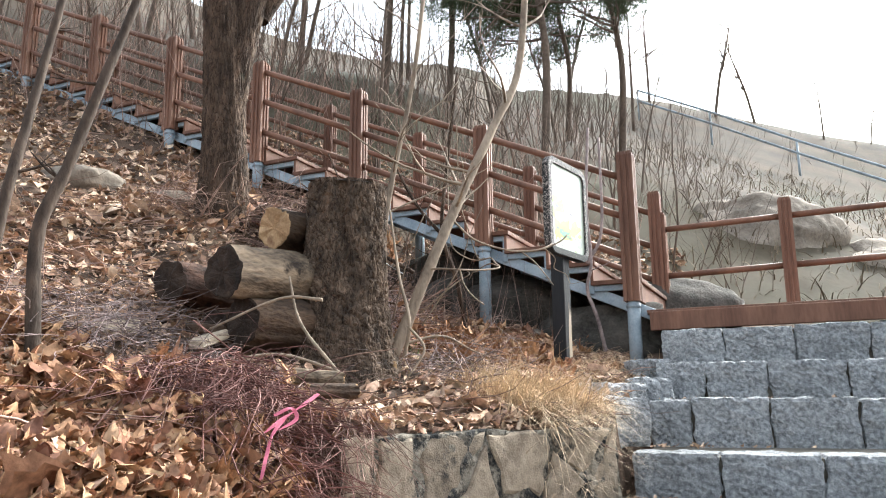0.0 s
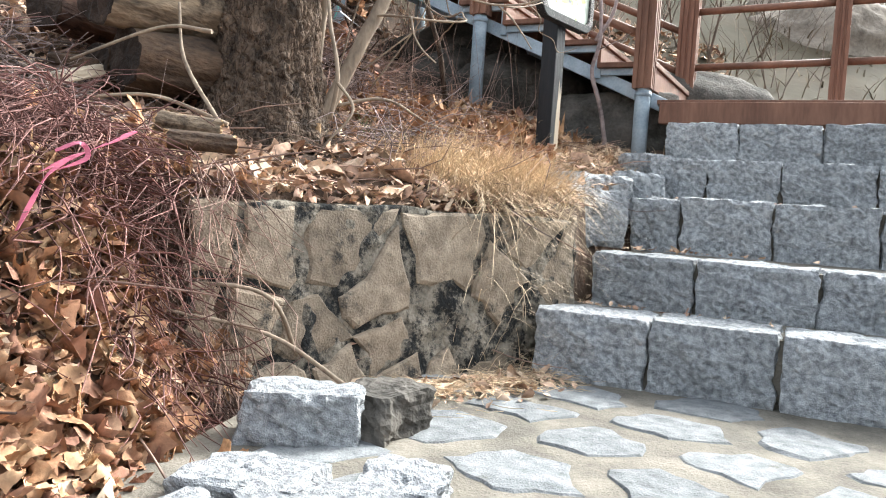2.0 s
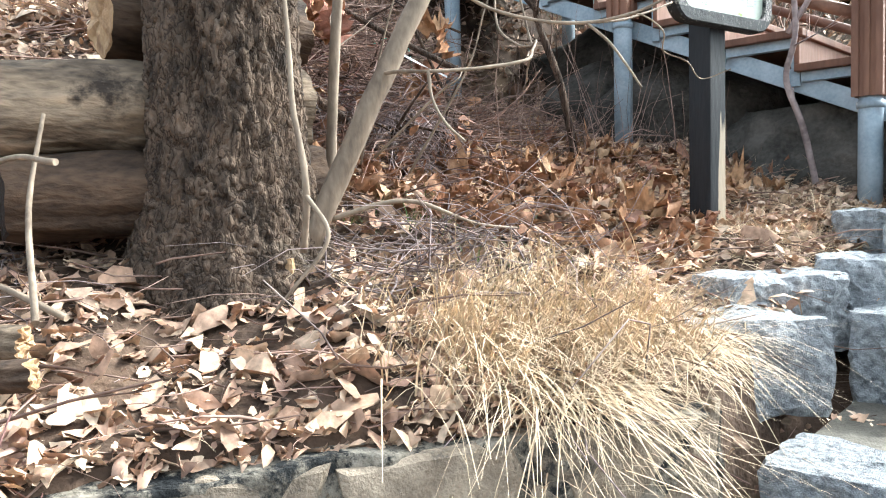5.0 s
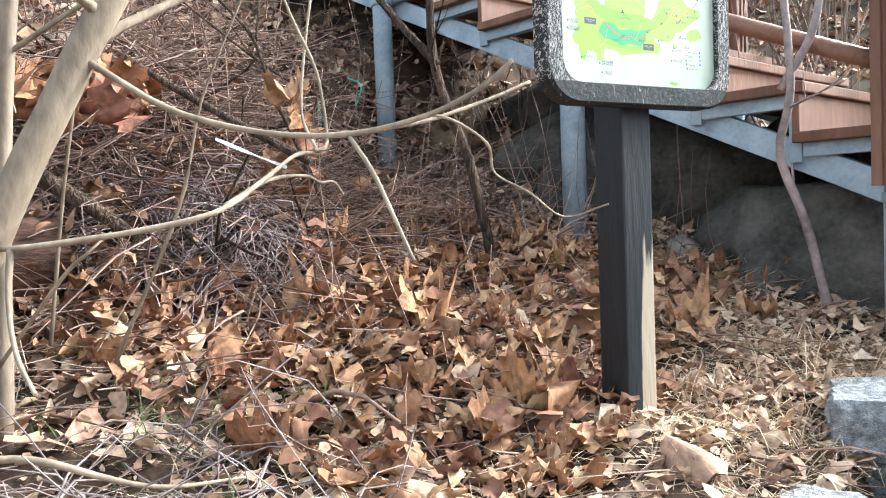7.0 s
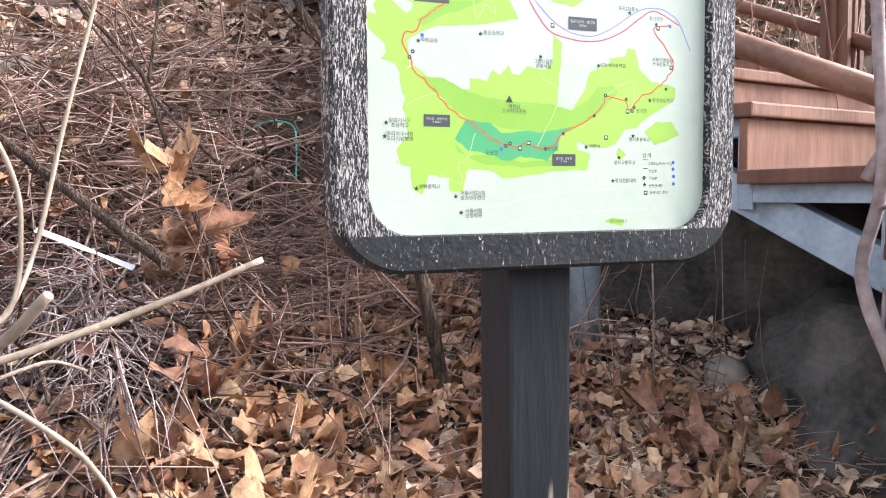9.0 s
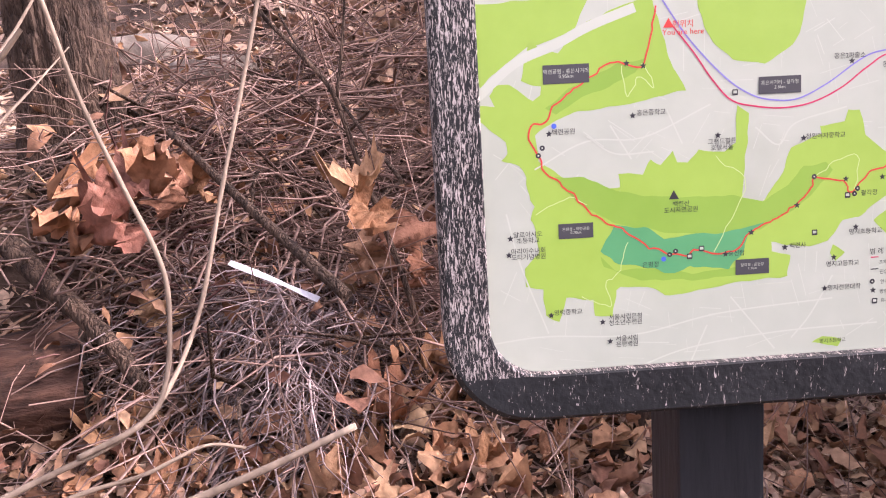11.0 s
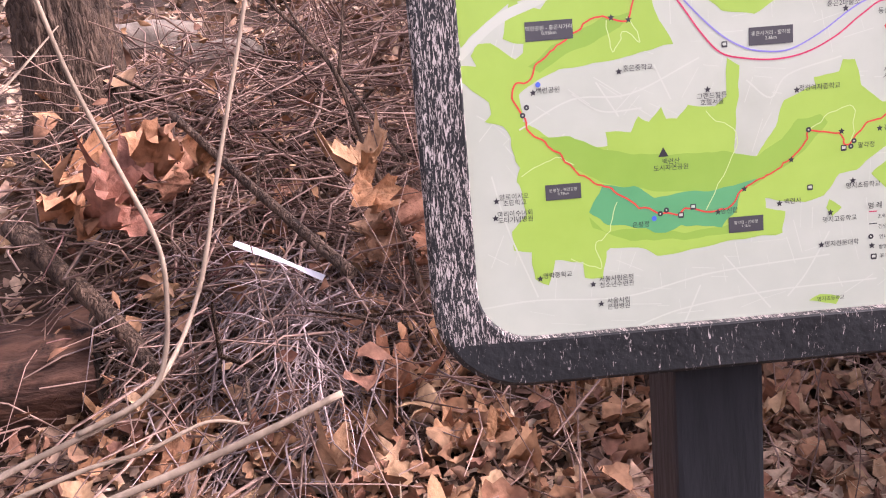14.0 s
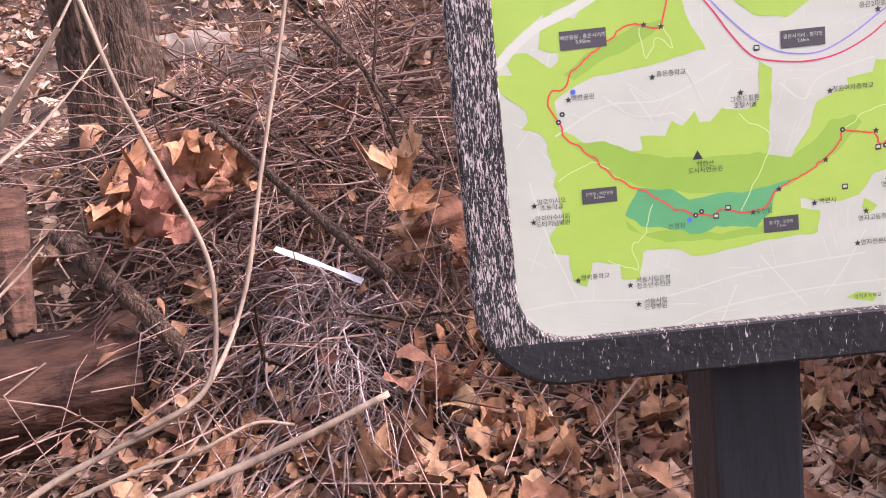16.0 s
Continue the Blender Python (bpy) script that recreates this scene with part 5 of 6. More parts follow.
def print_line(name, pts, width, material, lift, wiggle=0.0):
    pts = [(p.x, p.y) for p in bend([(x, y, 0) for x, y in pts], 6)]
    if wiggle:
        pts = [(x + wiggle * noise.noise(Vector((x * 120, y * 120, 1))), y + wiggle * noise.noise(Vector((x * 120, y * 120, 5)))) for x, y in pts]
    vs, fs = [], []
    for i, (x, y) in enumerate(pts):
        a, b = pts[max(i - 1, 0)], pts[min(i + 1, len(pts) - 1)]
        dx, dy = b[0] - a[0], b[1] - a[1]
        n = math.hypot(dx, dy) or 1
        vs += [(x - dy / n * width / 2, y + dx / n * width / 2, 0), (x + dy / n * width / 2, y - dx / n * width / 2, 0)]
    for i in range(len(pts) - 1):
        fs.append((2 * i, 2 * i + 1, 2 * i + 3, 2 * i + 2))
    return on_board(name, quick(name, vs, fs, material), lift)


def disc(name, x, y, r, material, lift, n=12, star=0.0):
    pts = [(x + r * (star if star and k % 2 else 1) * math.sin(2 * math.pi * k / n), y + r * (star if star and k % 2 else 1) * math.cos(2 * math.pi * k / n)) for k in range(n)]
    return on_board(name, quick(name, [(a, b, 0) for a, b in reversed(pts)], [tuple(range(n))], material), lift)


def lettering(name, body, x, y, size, material, lift, align="CENTER"):
    cu = bpy.data.curves.new(name, "FONT")
    cu.body, cu.size, cu.align_x, cu.align_y = body, size, align, "CENTER"
    cu.space_line, cu.resolution_u = 0.95, 2
    cu.materials.append(material)
    ob = on_board(name, new(name, cu), lift)
    ob.matrix_basis = ob.matrix_basis @ Matrix.Translation((x, y, 0))
    return ob


def under(child, owner):
    """Makes a mark a part of the mark that it is printed on."""
    child.matrix_basis = owner.matrix_basis.inverted() @ child.matrix_basis
    child.parent = owner


def make_streets():
    """The faint web of streets printed over the town areas."""
    rnd = random.Random(31)
    vs, fs = [], []
    for k in range(420):
        x, y = rnd.uniform(-0.232, 0.232), rnd.uniform(1.415, 1.97)
        a = 0.35 * math.sin(x * 9) + 0.5 * math.cos(y * 14) + rnd.choice((0, math.pi / 2)) + rnd.gauss(0, 0.08)
        ln, w = rnd.uniform(0.008, 0.035), rnd.choice((0.0002, 0.0003, 0.0004))
        dx, dy = math.cos(a) * ln, math.sin(a) * ln
        if abs(x + dx) > 0.235 or not 1.412 < y + dy < 1.975:
            continue
        o = len(vs)
        nx, ny = -math.sin(a) * w, math.cos(a) * w
        vs += [(x - nx, y - ny, 0), (x + dx - nx, y + dy - ny, 0), (x + dx + nx, y + dy + ny, 0), (x + nx, y + ny, 0)]
        fs.append((o, o + 1, o + 2, o + 3))
    tagged(on_board("street_web", quick("street_web", vs, fs, ROADW), 0.5), kind="stuff")


def make_map():
    make_streets()
    for g in GREEN_AREAS:
        print_area("green_area", g, MAPGREEN, 1)
    for g in DARK_AREAS:
        print_area("wood_area", g, MAPGREEN2, 2)
    print_area("park_area", TEAL_AREA, TEAL, 3, 0.003)
    for i, g in enumerate(ROADS):
        print_line("road", g, 0.009 if i == 0 else 0.0015, ROADW, 2 if i else 4)
    for g in PATHS:
        print_line("path", g, 0.0008, PALEGREEN, 4, 0.003)
    print_line("stream", STREAM, 0.0014, VIOLET, 5)
    print_line("city_line", CITY_LINE, 0.0015, CRIMSON, 6)
    print_line("route", ROUTE, 0.0016, MAPRED, 7, 0.003)
    for x, y in STARS:
        disc("star_mark", x, y, 0.0034, INK, 8, 10, 0.45)
    for x, y in DOTS:
        dot = disc("dot_mark", x, y, 0.0026, INK, 8)
        under(disc("dot_centre", x, y, 0.0008, PAPER, 9), dot)
    for x, y in STOPS:
        mark = print_area("stop_mark", rounded(x - 0.0028, y - 0.0028, x + 0.0028, y + 0.0028, 0.0008, 3), INK, 8, 0)
        under(print_area("stop_window", rounded(x - 0.0018, y - 0.001, x + 0.0018, y + 0.0016, 0.0005, 2), PAPER, 9, 0), mark)
    for x, y in MARKS:
        disc("symbol", x, y, 0.0025, BLUE, 8, 14)
    for body, x, y, w, h in BOXES:
        plate = print_area("label_box", [(x - w / 2, y - h / 2), (x + w / 2, y - h / 2), (x + w / 2, y + h / 2), (x - w / 2, y + h / 2)], LABELBOX, 10, 0)
        under(lettering("label_text", body, x, y, w * 0.108, PAPER, 11), plate)
    for body, x, y, size in WORDS:
        lettering("place_name", body, x, y, size, INK, 9)
    x, y = TREE_MARK
    print_area("tree_mark", [(x - 0.005, y - 0.003), (x + 0.005, y - 0.003), (x, y + 0.006)], INK, 8, 0)
    disc("here_mark", HERE[0], HERE[1], 0.006, MAPRED, 9, 3)
    lettering("here_text", "\ud604\uc704\uce58\nYou are here", HERE_TEXT[0], HERE_TEXT[1], 0.0075, MAPRED, 9)
    for i, (x, y) in enumerate(((0.147, 1.5), (0.147, 1.488))):
        print_area("legend_line", [(x - 0.004, y), (x + 0.004, y), (x + 0.004, y + 0.001), (x - 0.004, y + 0.001)], CRIMSON if i == 0 else LABELBOX, 8, 0)


make_map()


# ---- dead leaves, twigs and grass ----
def scatter(n, x0, x1, y0, y1, rng, keep=None):
    x, y = rng.uniform(x0, x1, n), rng.uniform(y0, y1, n)
    if keep is not None:
        k = keep(x, y)
        x, y = x[k], y[k]
    return x, y


def on_slope(x, y):
    """True on the leafy bank, off the steps and paving."""
    d = np.interp(y, BANK_Y, BANK_X) - x
    return (d > 0.05) | (y > 6.6)


def leaf_cloud(name, x, y, z, size, rng, material, label, curl=0.5, tilt=0.5, nu=3, nv=4):
    """Many curled leaves as one object; each is a creased, bent and rippled blade with an uneven edge."""
    n = len(x)
    U, V = np.meshgrid(np.linspace(-1, 1, nu), np.linspace(-1, 1, nv))
    U, V = U.ravel(), V.ravel()
    wide = 0.16 + 0.95 * np.maximum(0, 1 - V ** 2) ** 0.7 * (0.86 + 0.2 * np.cos(7 * V))
    a = rng.uniform(0, 2 * np.pi, n)
    c1, c2 = rng.normal(0, curl, n), rng.normal(0, curl, n)
    m = nu * nv
    jag = rng.normal(0, 0.13 if nu < 5 else 0.07, (n, m)) * (0.3 + 0.7 * np.abs(U))[None]
    px = (U * wide * 0.5)[None] * rng.uniform(0.6, 1.25, n)[:, None] + jag * 0.6
    py = (V * 0.8)[None] + jag[:, ::-1] * 0.6
    ph = rng.uniform(0, 6.28, (n, 2))
    ripple = 0.13 * np.sin(px * 8 + ph[:, :1]) * np.sin(py * 6 + ph[:, 1:]) + rng.normal(0, 0.05, (n, m))
    pz = c1[:, None] * (py ** 2) * 0.6 + c2[:, None] * np.abs(px) * 1.1 + ripple
    P = np.stack([px, py, pz], -1) * size[:, None, None]
    tx, ty = rng.normal(0, tilt, n), rng.normal(0, tilt, n)
    ca, sa = np.cos(a)[:, None], np.sin(a)[:, None]
    X, Y, Z = P[..., 0], P[..., 1], P[..., 2]
    cx, sx = np.cos(tx)[:, None], np.sin(tx)[:, None]
    Y, Z = Y * cx - Z * sx, Y * sx + Z * cx
    cy, sy = np.cos(ty)[:, None], np.sin(ty)[:, None]
    X, Z = X * cy + Z * sy, -X * sy + Z * cy
    X, Y = X * ca - Y * sa, X * sa + Y * ca
    Z = Z - Z.min(1)[:, None] * 0.6
    vs = np.stack([X + x[:, None], Y + y[:, None], Z + z[:, None]], -1).reshape(-1, 3)
    quad = np.array([(r * nu + c, r * nu + c + 1, r * nu + nu + c + 1, r * nu + nu + c) for r in range(nv - 1) for c in range(nu - 1)])
    fs = (quad[None] + (np.arange(n) * m)[:, None, None]).reshape(-1, 4)
    ob = quick(name, vs.tolist(), fs.tolist(), material, smooth=True)
    return tagged(ob, label, "leaves", kind="stuff")


def twig_cloud(name, x, y, z, length, radius, yaw, rise, rng, material, label, sag=0.15, category="twigs"):
    """Many thin bent twigs as one object, three-sided and tapered."""
    n = len(x)
    seg = 4
    t = np.linspace(0, 1, seg)
    d = np.stack([np.cos(yaw) * np.cos(rise), np.sin(yaw) * np.cos(rise), np.sin(rise)], -1)
    side = np.stack([-np.sin(yaw), np.cos(yaw), 0 * yaw], -1)
    up = np.cross(d, side)
    bendy = rng.normal(0, sag, n)
    bend2 = rng.normal(0, sag, n)
    P = np.stack([x, y, z], -1)[:, None] + d[:, None] * (t[None, :, None] * length[:, None, None])
    arc = (t * (1 - t))[None, :, None] * length[:, None, None] * 2
    P = P + side[:, None] * arc * bendy[:, None, None] + up[:, None] * arc * bend2[:, None, None]
    taper = (1 - 0.6 * t)[None, :, None] * radius[:, None, None]
    rings = []
    for k in range(3):
        w = 2 * np.pi * k / 3
        rings.append(P + (side[:, None] * np.cos(w) + up[:, None] * np.sin(w)) * taper)
    V = np.stack(rings, 2).reshape(-1, 3)
    q = []
    for s in range(seg - 1):
        for k in range(3):
            j = (k + 1) % 3
            q.append((s * 3 + k, s * 3 + j, (s + 1) * 3 + j, (s + 1) * 3 + k))
    fs = (np.array(q)[None] + (np.arange(n) * seg * 3)[:, None, None]).reshape(-1, 4)
    ob = quick(name, V.tolist(), fs.tolist(), material, smooth=True)
    return tagged(ob, label, category, kind="stuff")


def blade_cloud(name, x, y, z, length, yaw, lean, rng, material, label, width=0.0025):
    """Grass blades: narrow strips that bow over."""
    n = len(x)
    t = np.linspace(0, 1, 5)
    out = t[None] * np.sin(lean)[:, None] * length[:, None] + (t ** 2)[None] * rng.uniform(0.1, 0.6, n)[:, None] * length[:, None]
    rise = t[None] * np.cos(lean)[:, None] * length[:, None] - (t ** 2.4)[None] * rng.uniform(0.15, 0.8, n)[:, None] * length[:, None]
    w = width * rng.uniform(0.6, 1.3, n)[:, None] * (1 - 0.85 * t)[None]
    cx, cy = np.cos(yaw)[:, None], np.sin(yaw)[:, None]
    A = np.stack([x[:, None] + out * cx - w * cy, y[:, None] + out * cy + w * cx, z[:, None] + rise], -1)
    B = np.stack([x[:, None] + out * cx + w * cy, y[:, None] + out * cy - w * cx, z[:, None] + rise], -1)
    V = np.stack([A, B], 2).reshape(-1, 3)
    q = [(2 * s, 2 * s + 1, 2 * s + 3, 2 * s + 2) for s in range(4)]
    fs = (np.array(q)[None] + (np.arange(n) * 10)[:, None, None]).reshape(-1, 4)
    ob = quick(name, V.tolist(), fs.tolist(), material)
    return tagged(ob, label, "grass", kind="stuff")


rng = np.random.default_rng(5)
# thin over the bare earth patch and under the pile, thick elsewhere
def bare(x, y):
    return on_slope(x, y) & (rng.uniform(0, 1, len(x)) > 0.75 * np.exp(-(((x + 0.85) / 0.5) ** 2 + ((y - 3.15) / 0.35) ** 2)))


x, y = scatter(26000, -2.6, 1.3, 3.0, 7.4, rng, bare)
leaf_cloud("leaf_litter", x, y, ground_z(x, y) + rng.uniform(-0.004, 0.02, len(x)), rng.gamma(2.2, 0.009, len(x)) + 0.006, rng, LEAF, "small brown dead leaves covering the slope")
x, y = scatter(7500, -3.4, 0.3, 0.4, 3.2, rng, on_slope)
leaf_cloud("leaf_litter", x, y, ground_z(x, y) + rng.uniform(-0.004, 0.03, len(x)), rng.gamma(5, 0.006, len(x)) + 0.012, rng, LEAF, "brown dead leaves on the lower bank")
x, y = scatter(9000, -1.7, 0.32, 1.0, 3.05, rng, on_slope)
leaf_cloud("leaf_litter", x, y, ground_z(x, y) + rng.uniform(0, 0.06, len(x)), rng.gamma(5, 0.0045, len(x)) + 0.014, rng, BIGLEAF, "deep drift of curled orange brown leaves", 0.8, 0.6, 5, 7)
x, y = scatter(2300, -1.0, 0.7, 4.75, 6.6, rng, on_slope)
leaf_cloud("leaf_litter", x, y, ground_z(x, y) + rng.uniform(0, 0.06, len(x)), rng.gamma(5, 0.005, len(x)) + 0.014, rng, BIGLEAF, "curled red brown leaves below the signboard", 0.8, 0.5, 5, 7)
n = 420
k = rng.uniform(0, 1, n)
x, y = -0.2 + 1.0 * k - 0.7 * np.abs(rng.normal(0, 0.06, n)), 2.98 + 1.1 * k + 0.6 * np.abs(rng.normal(0, 0.06, n))
leaf_cloud("leaf_drift", x, y, np.maximum(ground_z(x, y), WALL_T) + rng.uniform(0, 0.015, n), rng.gamma(5, 0.0035, n) + 0.008, rng, LEAF, "brown leaves and soil along the wall top")
x, y = scatter(11000, -8, -1.8, 2.5, 9.5, rng)
leaf_cloud("leaf_litter", x, y, ground_z(x, y) + rng.uniform(0, 0.02, len(x)), rng.gamma(5, 0.007, len(x)) + 0.015, rng, LEAF, "dead leaves on the far slope")
x, y = scatter(3500, -1.8, 2.2, 7.0, 10.5, rng)
leaf_cloud("leaf_litter", x, y, ground_z(x, y) + rng.uniform(0, 0.02, len(x)), rng.gamma(5, 0.007, len(x)) + 0.015, rng, LEAF, "dead leaves behind the stairway")
# leaves blown on to paving, treads and wall foot
n = 260
k = rng.uniform(0, 1, n)
x = 0.2 + 0.55 * k + np.abs(rng.normal(0, 0.1, n))
y = 3.22 + 0.62 * k - np.abs(rng.normal(0, 0.14, n))
leaf_cloud("leaf_drift", x, y, np.full(n, -0.298), rng.gamma(5, 0.0035, n) + 0.008, rng, LEAF, "brown leaves drifted against the wall foot")
r = np.abs(rng.normal(0, 0.35, 90)) - 0.1
s = rng.choice([4.2, 4.8, 5.3], 90) - np.abs(rng.normal(0, 0.06, 90))
z = np.interp(s, [3.9, 4.28, 4.29, 4.99, 5.0, 5.43], [-0.055, -0.055, 0.155, 0.155, 0.41, 0.41])
leaf_cloud("leaf_drift", EDGE[0] * r + RUN[0] * s, EDGE[1] * r + RUN[1] * s, z + 0.004, rng.gamma(4, 0.003, 90) + 0.006, rng, LEAF, "few dead leaves on the stone treads")

# orange leaves caught in the brushwood
n = 300
x, y = rng.normal(-1.15, 0.35, n), rng.normal(5.5, 0.4, n)
leaf_cloud("leaf_litter", x, y, ground_z(x, y) + rng.uniform(0.08, 0.27, n), rng.gamma(5, 0.005, n) + 0.015, rng, BIGLEAF, "orange brown leaves caught in the brushwood", 0.6, 0.7)
# twigs strewn over the slope
x, y = scatter(3600, -2.6, 1.2, 3.0, 7.2, rng, on_slope)
n = len(x)
twig_cloud("twig_litter", x, y, ground_z(x, y) + rng.uniform(0.004, 0.03, n), rng.gamma(3, 0.055, n) + 0.04, rng.gamma(3, 0.0006, n) + 0.0007, rng.uniform(0, 6.28, n), rng.normal(0.02, 0.14, n), rng, TWIG, "thin dry twigs strewn over the leaves")
x, y = scatter(1600, -6, 0, 1.0, 9, rng, on_slope)
n = len(x)
twig_cloud("twig_litter", x, y, ground_z(x, y) + rng.uniform(0.004, 0.04, n), rng.gamma(3, 0.1, n) + 0.06, rng.gamma(3, 0.001, n) + 0.001, rng.uniform(0, 6.28, n), rng.normal(0.05, 0.2, n), rng, TWIG, "dry sticks strewn on the hillside")


def brush(name, cx, cy, sx, sy, height, n, length, radius, material, label, fan=None, drop=0.0):
    """A heap of cut twigs, lying over one another or fanned from its middle."""
    x, y = cx + rng.normal(0, sx, n), cy + rng.normal(0, sy, n)
    h = height * np.exp(-(((x - cx) / (1.6 * sx)) ** 2 + ((y - cy) / (1.6 * sy)) ** 2))
    z = ground_z(x, y) + h * rng.uniform(0.05, 1.0, n)
    yaw = rng.uniform(0, 6.28, n) if fan is None else fan + rng.normal(0, 0.75, n)
    rise = rng.normal(0, 0.28, n) - drop
    return twig_cloud(name, x, y, z, length * rng.uniform(0.4, 1.3, n), radius * rng.uniform(0.5, 1.5, n), yaw, rise, rng, material, label, 0.3, "brushwood")


brush("brushwood_heap", -1.2, 5.55, 0.32, 0.3, 0.24, 520, 0.5, 0.0048, TWIG, "heap of cut brown brushwood on the slope", -0.6, 0.2)
brush("brushwood_heap", -0.92, 5.5, 0.2, 0.2, 0.3, 700, 0.36, 0.0036, GREYTWIG, "heap of cut grey brushwood on the slope", -0.9, 0.5)
brush("brushwood_heap", -1.5, 6.1, 0.5, 0.4, 0.3, 620, 0.6, 0.0048, TWIG, "heap of brown brushwood on the slope")
brush("brushwood_heap", -1.25, 5.6, 0.3, 0.28, 0.3, 60, 0.5, 0.009, TREEBARK, "stout sticks in the brushwood", -0.7, 0.15)
brush("brushwood_heap", -1.45, 5.2, 0.18, 0.18, 0.22, 320, 0.45, 0.0034, TWIG, "brushwood around the tree foot")
brush("brushwood_heap", -0.5, 2.82, 0.26, 0.15, 0.26, 1300, 0.34, 0.0026, REDTWIG, "tangled reddish brushwood hanging over the bank", -0.9, 0.35)
brush("brushwood_heap", -0.12, 3.0, 0.14, 0.08, 0.14, 550, 0.36, 0.002, TWIG, "roots and twigs hanging over the wall", -0.9, 0.9)
brush("brushwood_heap", -1.25, 3.35, 0.3, 0.22, 0.14, 420, 0.42, 0.0026, GREYTWIG, "dry twigs beside the log pile", -1.2, 0.1)
brush("brushwood_heap", -1.191, 4.993, 0.16, 0.14, 1.557 - gz(-1.191, 4.993), 110, 0.4, 0.004, TWIG, "brown brushwood before the tree foot", 1.4, 0.1)
brush("brushwood_heap", -1.216, 5.199, 0.14, 0.14, 1.53 - gz(-1.216, 5.199), 150, 0.4, 0.004, REDTWIG, "reddish brushwood before the tree foot", 1.2, 0.1)
brush("brushwood_heap", -0.7, 4.7, 0.22, 0.12, 0.3, 45, 0.4, 0.003, TWIG, "brushwood on top of the log pile")
brush("brushwood_heap", -0.2, 6.4, 0.3, 0.25, 0.1, 160, 0.35, 0.002, TWIG, "low dry stalks below the stairway", 1.4, -0.7)
brush("brushwood_heap", 0.1, 4.4, 0.25, 0.25, 0.12, 260, 0.4, 0.0026, GREYTWIG, "dry twigs beside the stump")

brush("brushwood_heap", -0.56, 5.4, 0.1, 0.09, 1.34 - gz(-0.56, 5.4), 300, 0.22, 0.0022, GREYTWIG, "tangle of thin grey brushwood spilling down the slope", None, 0.45)
brush("brushwood_heap", -1.0, 5.9, 0.35, 0.3, 0.3, 700, 0.45, 0.0028, TWIG, "tangle of thin reddish brown brushwood", 0.6, 0.1)

# upright bare stalks of the undergrowth in front of the stairway
x, y = scatter(130, -2.4, 0.6, 5.2, 7.2, rng)
n = len(x)
twig_cloud("undergrowth", x, y, ground_z(x, y) - 0.02, rng.uniform(0.25, 0.9, n), rng.uniform(0.0015, 0.004, n), rng.uniform(0, 6.28, n), rng.normal(1.3, 0.2, n), rng, TWIG, "bare upright stalks of undergrowth", 0.12, "undergrowth")
x, y = scatter(900, -7, 1.0, 7.4, 12, rng)
n = len(x)
twig_cloud("undergrowth", x, y, ground_z(x, y) - 0.02, rng.uniform(0.5, 2.2, n), rng.uniform(0.0025, 0.006, n), rng.uniform(0, 6.28, n), rng.normal(1.2, 0.3, n), rng, TWIG, "bare thicket around the stairway", 0.12, "undergrowth")

# dry grass
def tuft(cx, cy, sx, sy, n, length, material=GRASS, label="dry straw-coloured grass clump", lean=0.5, width=0.0022, yaw=None):
    x, y = cx + rng.normal(0, sx, n), cy + rng.normal(0, sy, n)
    a = rng.uniform(0, 6.28, n) if yaw is None else yaw + rng.normal(0, 0.7, n)
    blade_cloud("grass_clump", x, y, ground_z(x, y) - 0.005, length * rng.uniform(0.4, 1.3, n), a, np.abs(rng.normal(lean, 0.3, n)), rng, material, label, width)


tuft(0.42, 4.05, 0.13, 0.16, 1100, 0.27, yaw=-0.8)
tuft(0.62, 4.25, 0.1, 0.14, 1100, 0.28, yaw=-0.8)
tuft(0.35, 4.3, 0.1, 0.1, 500, 0.26)
tuft(0.6, 3.98, 0.09, 0.08, 750, 0.27, lean=1.1, yaw=-0.85, label="dry grass drooping over the wall top")
tuft(0.78, 4.35, 0.05, 0.08, 260, 0.2, lean=1.0, yaw=-0.7, label="dry grass drooping over the wall top")
tuft(0.9, 5.55, 0.2, 0.14, 420, 0.14)
tuft(1.05, 5.95, 0.14, 0.14, 260, 0.16)
tuft(0.1, 4.45, 0.3, 0.3, 420, 0.15, lean=0.8, label="sparse dry grass among leaves")
tuft(-0.15, 4.8, 0.2, 0.14, 160, 0.12, GREEN, "small green grass blades among leaves", 0.4)
tuft(0.3, 4.4, 0.2, 0.12, 90, 0.1, GREEN, "small green grass blades among leaves", 0.4)
tuft(0.5, 3.9, 0.1, 0.05, 70, 0.09, GREEN, "small green weed by the wall top", 0.4)
x, y = scatter(2600, 2, 12, 8.5, 20, rng)
n = len(x)
blade_cloud("hill_grass", x, y, ground_z(x, y), rng.uniform(0.2, 0.5, n), rng.uniform(0, 6.28, n), np.abs(rng.normal(0.4, 0.3, n)), rng, HILLGRASS, "tall dry grass on the hillside", 0.01)
x, y = scatter(1500, 0.45, 1.2, 4.9, 6.2, rng, on_slope)
n = len(x)
twig_cloud("straw_litter", x, y, ground_z(x, y) + rng.uniform(0.005, 0.03, n), rng.uniform(0.04, 0.14, n), rng.uniform(0.0007, 0.0014, n), rng.uniform(0, 6.28, n), rng.normal(0.1, 0.25, n), rng, GRASS, "pale straw and needles below the signboard", 0.1, "straw")
x, y = scatter(3200, 0.2, 1.25, 5.5, 6.9, rng, on_slope)
leaf_cloud("leaf_litter", x, y, ground_z(x, y) + rng.uniform(0.01, 0.035, len(x)), rng.gamma(3, 0.005, len(x)) + 0.006, rng, LEAF, "fine pale leaf crumbs behind the signboard")
x, y = scatter(1300, 0.2, 1.25, 5.8, 6.8, rng, on_slope)
n = len(x)
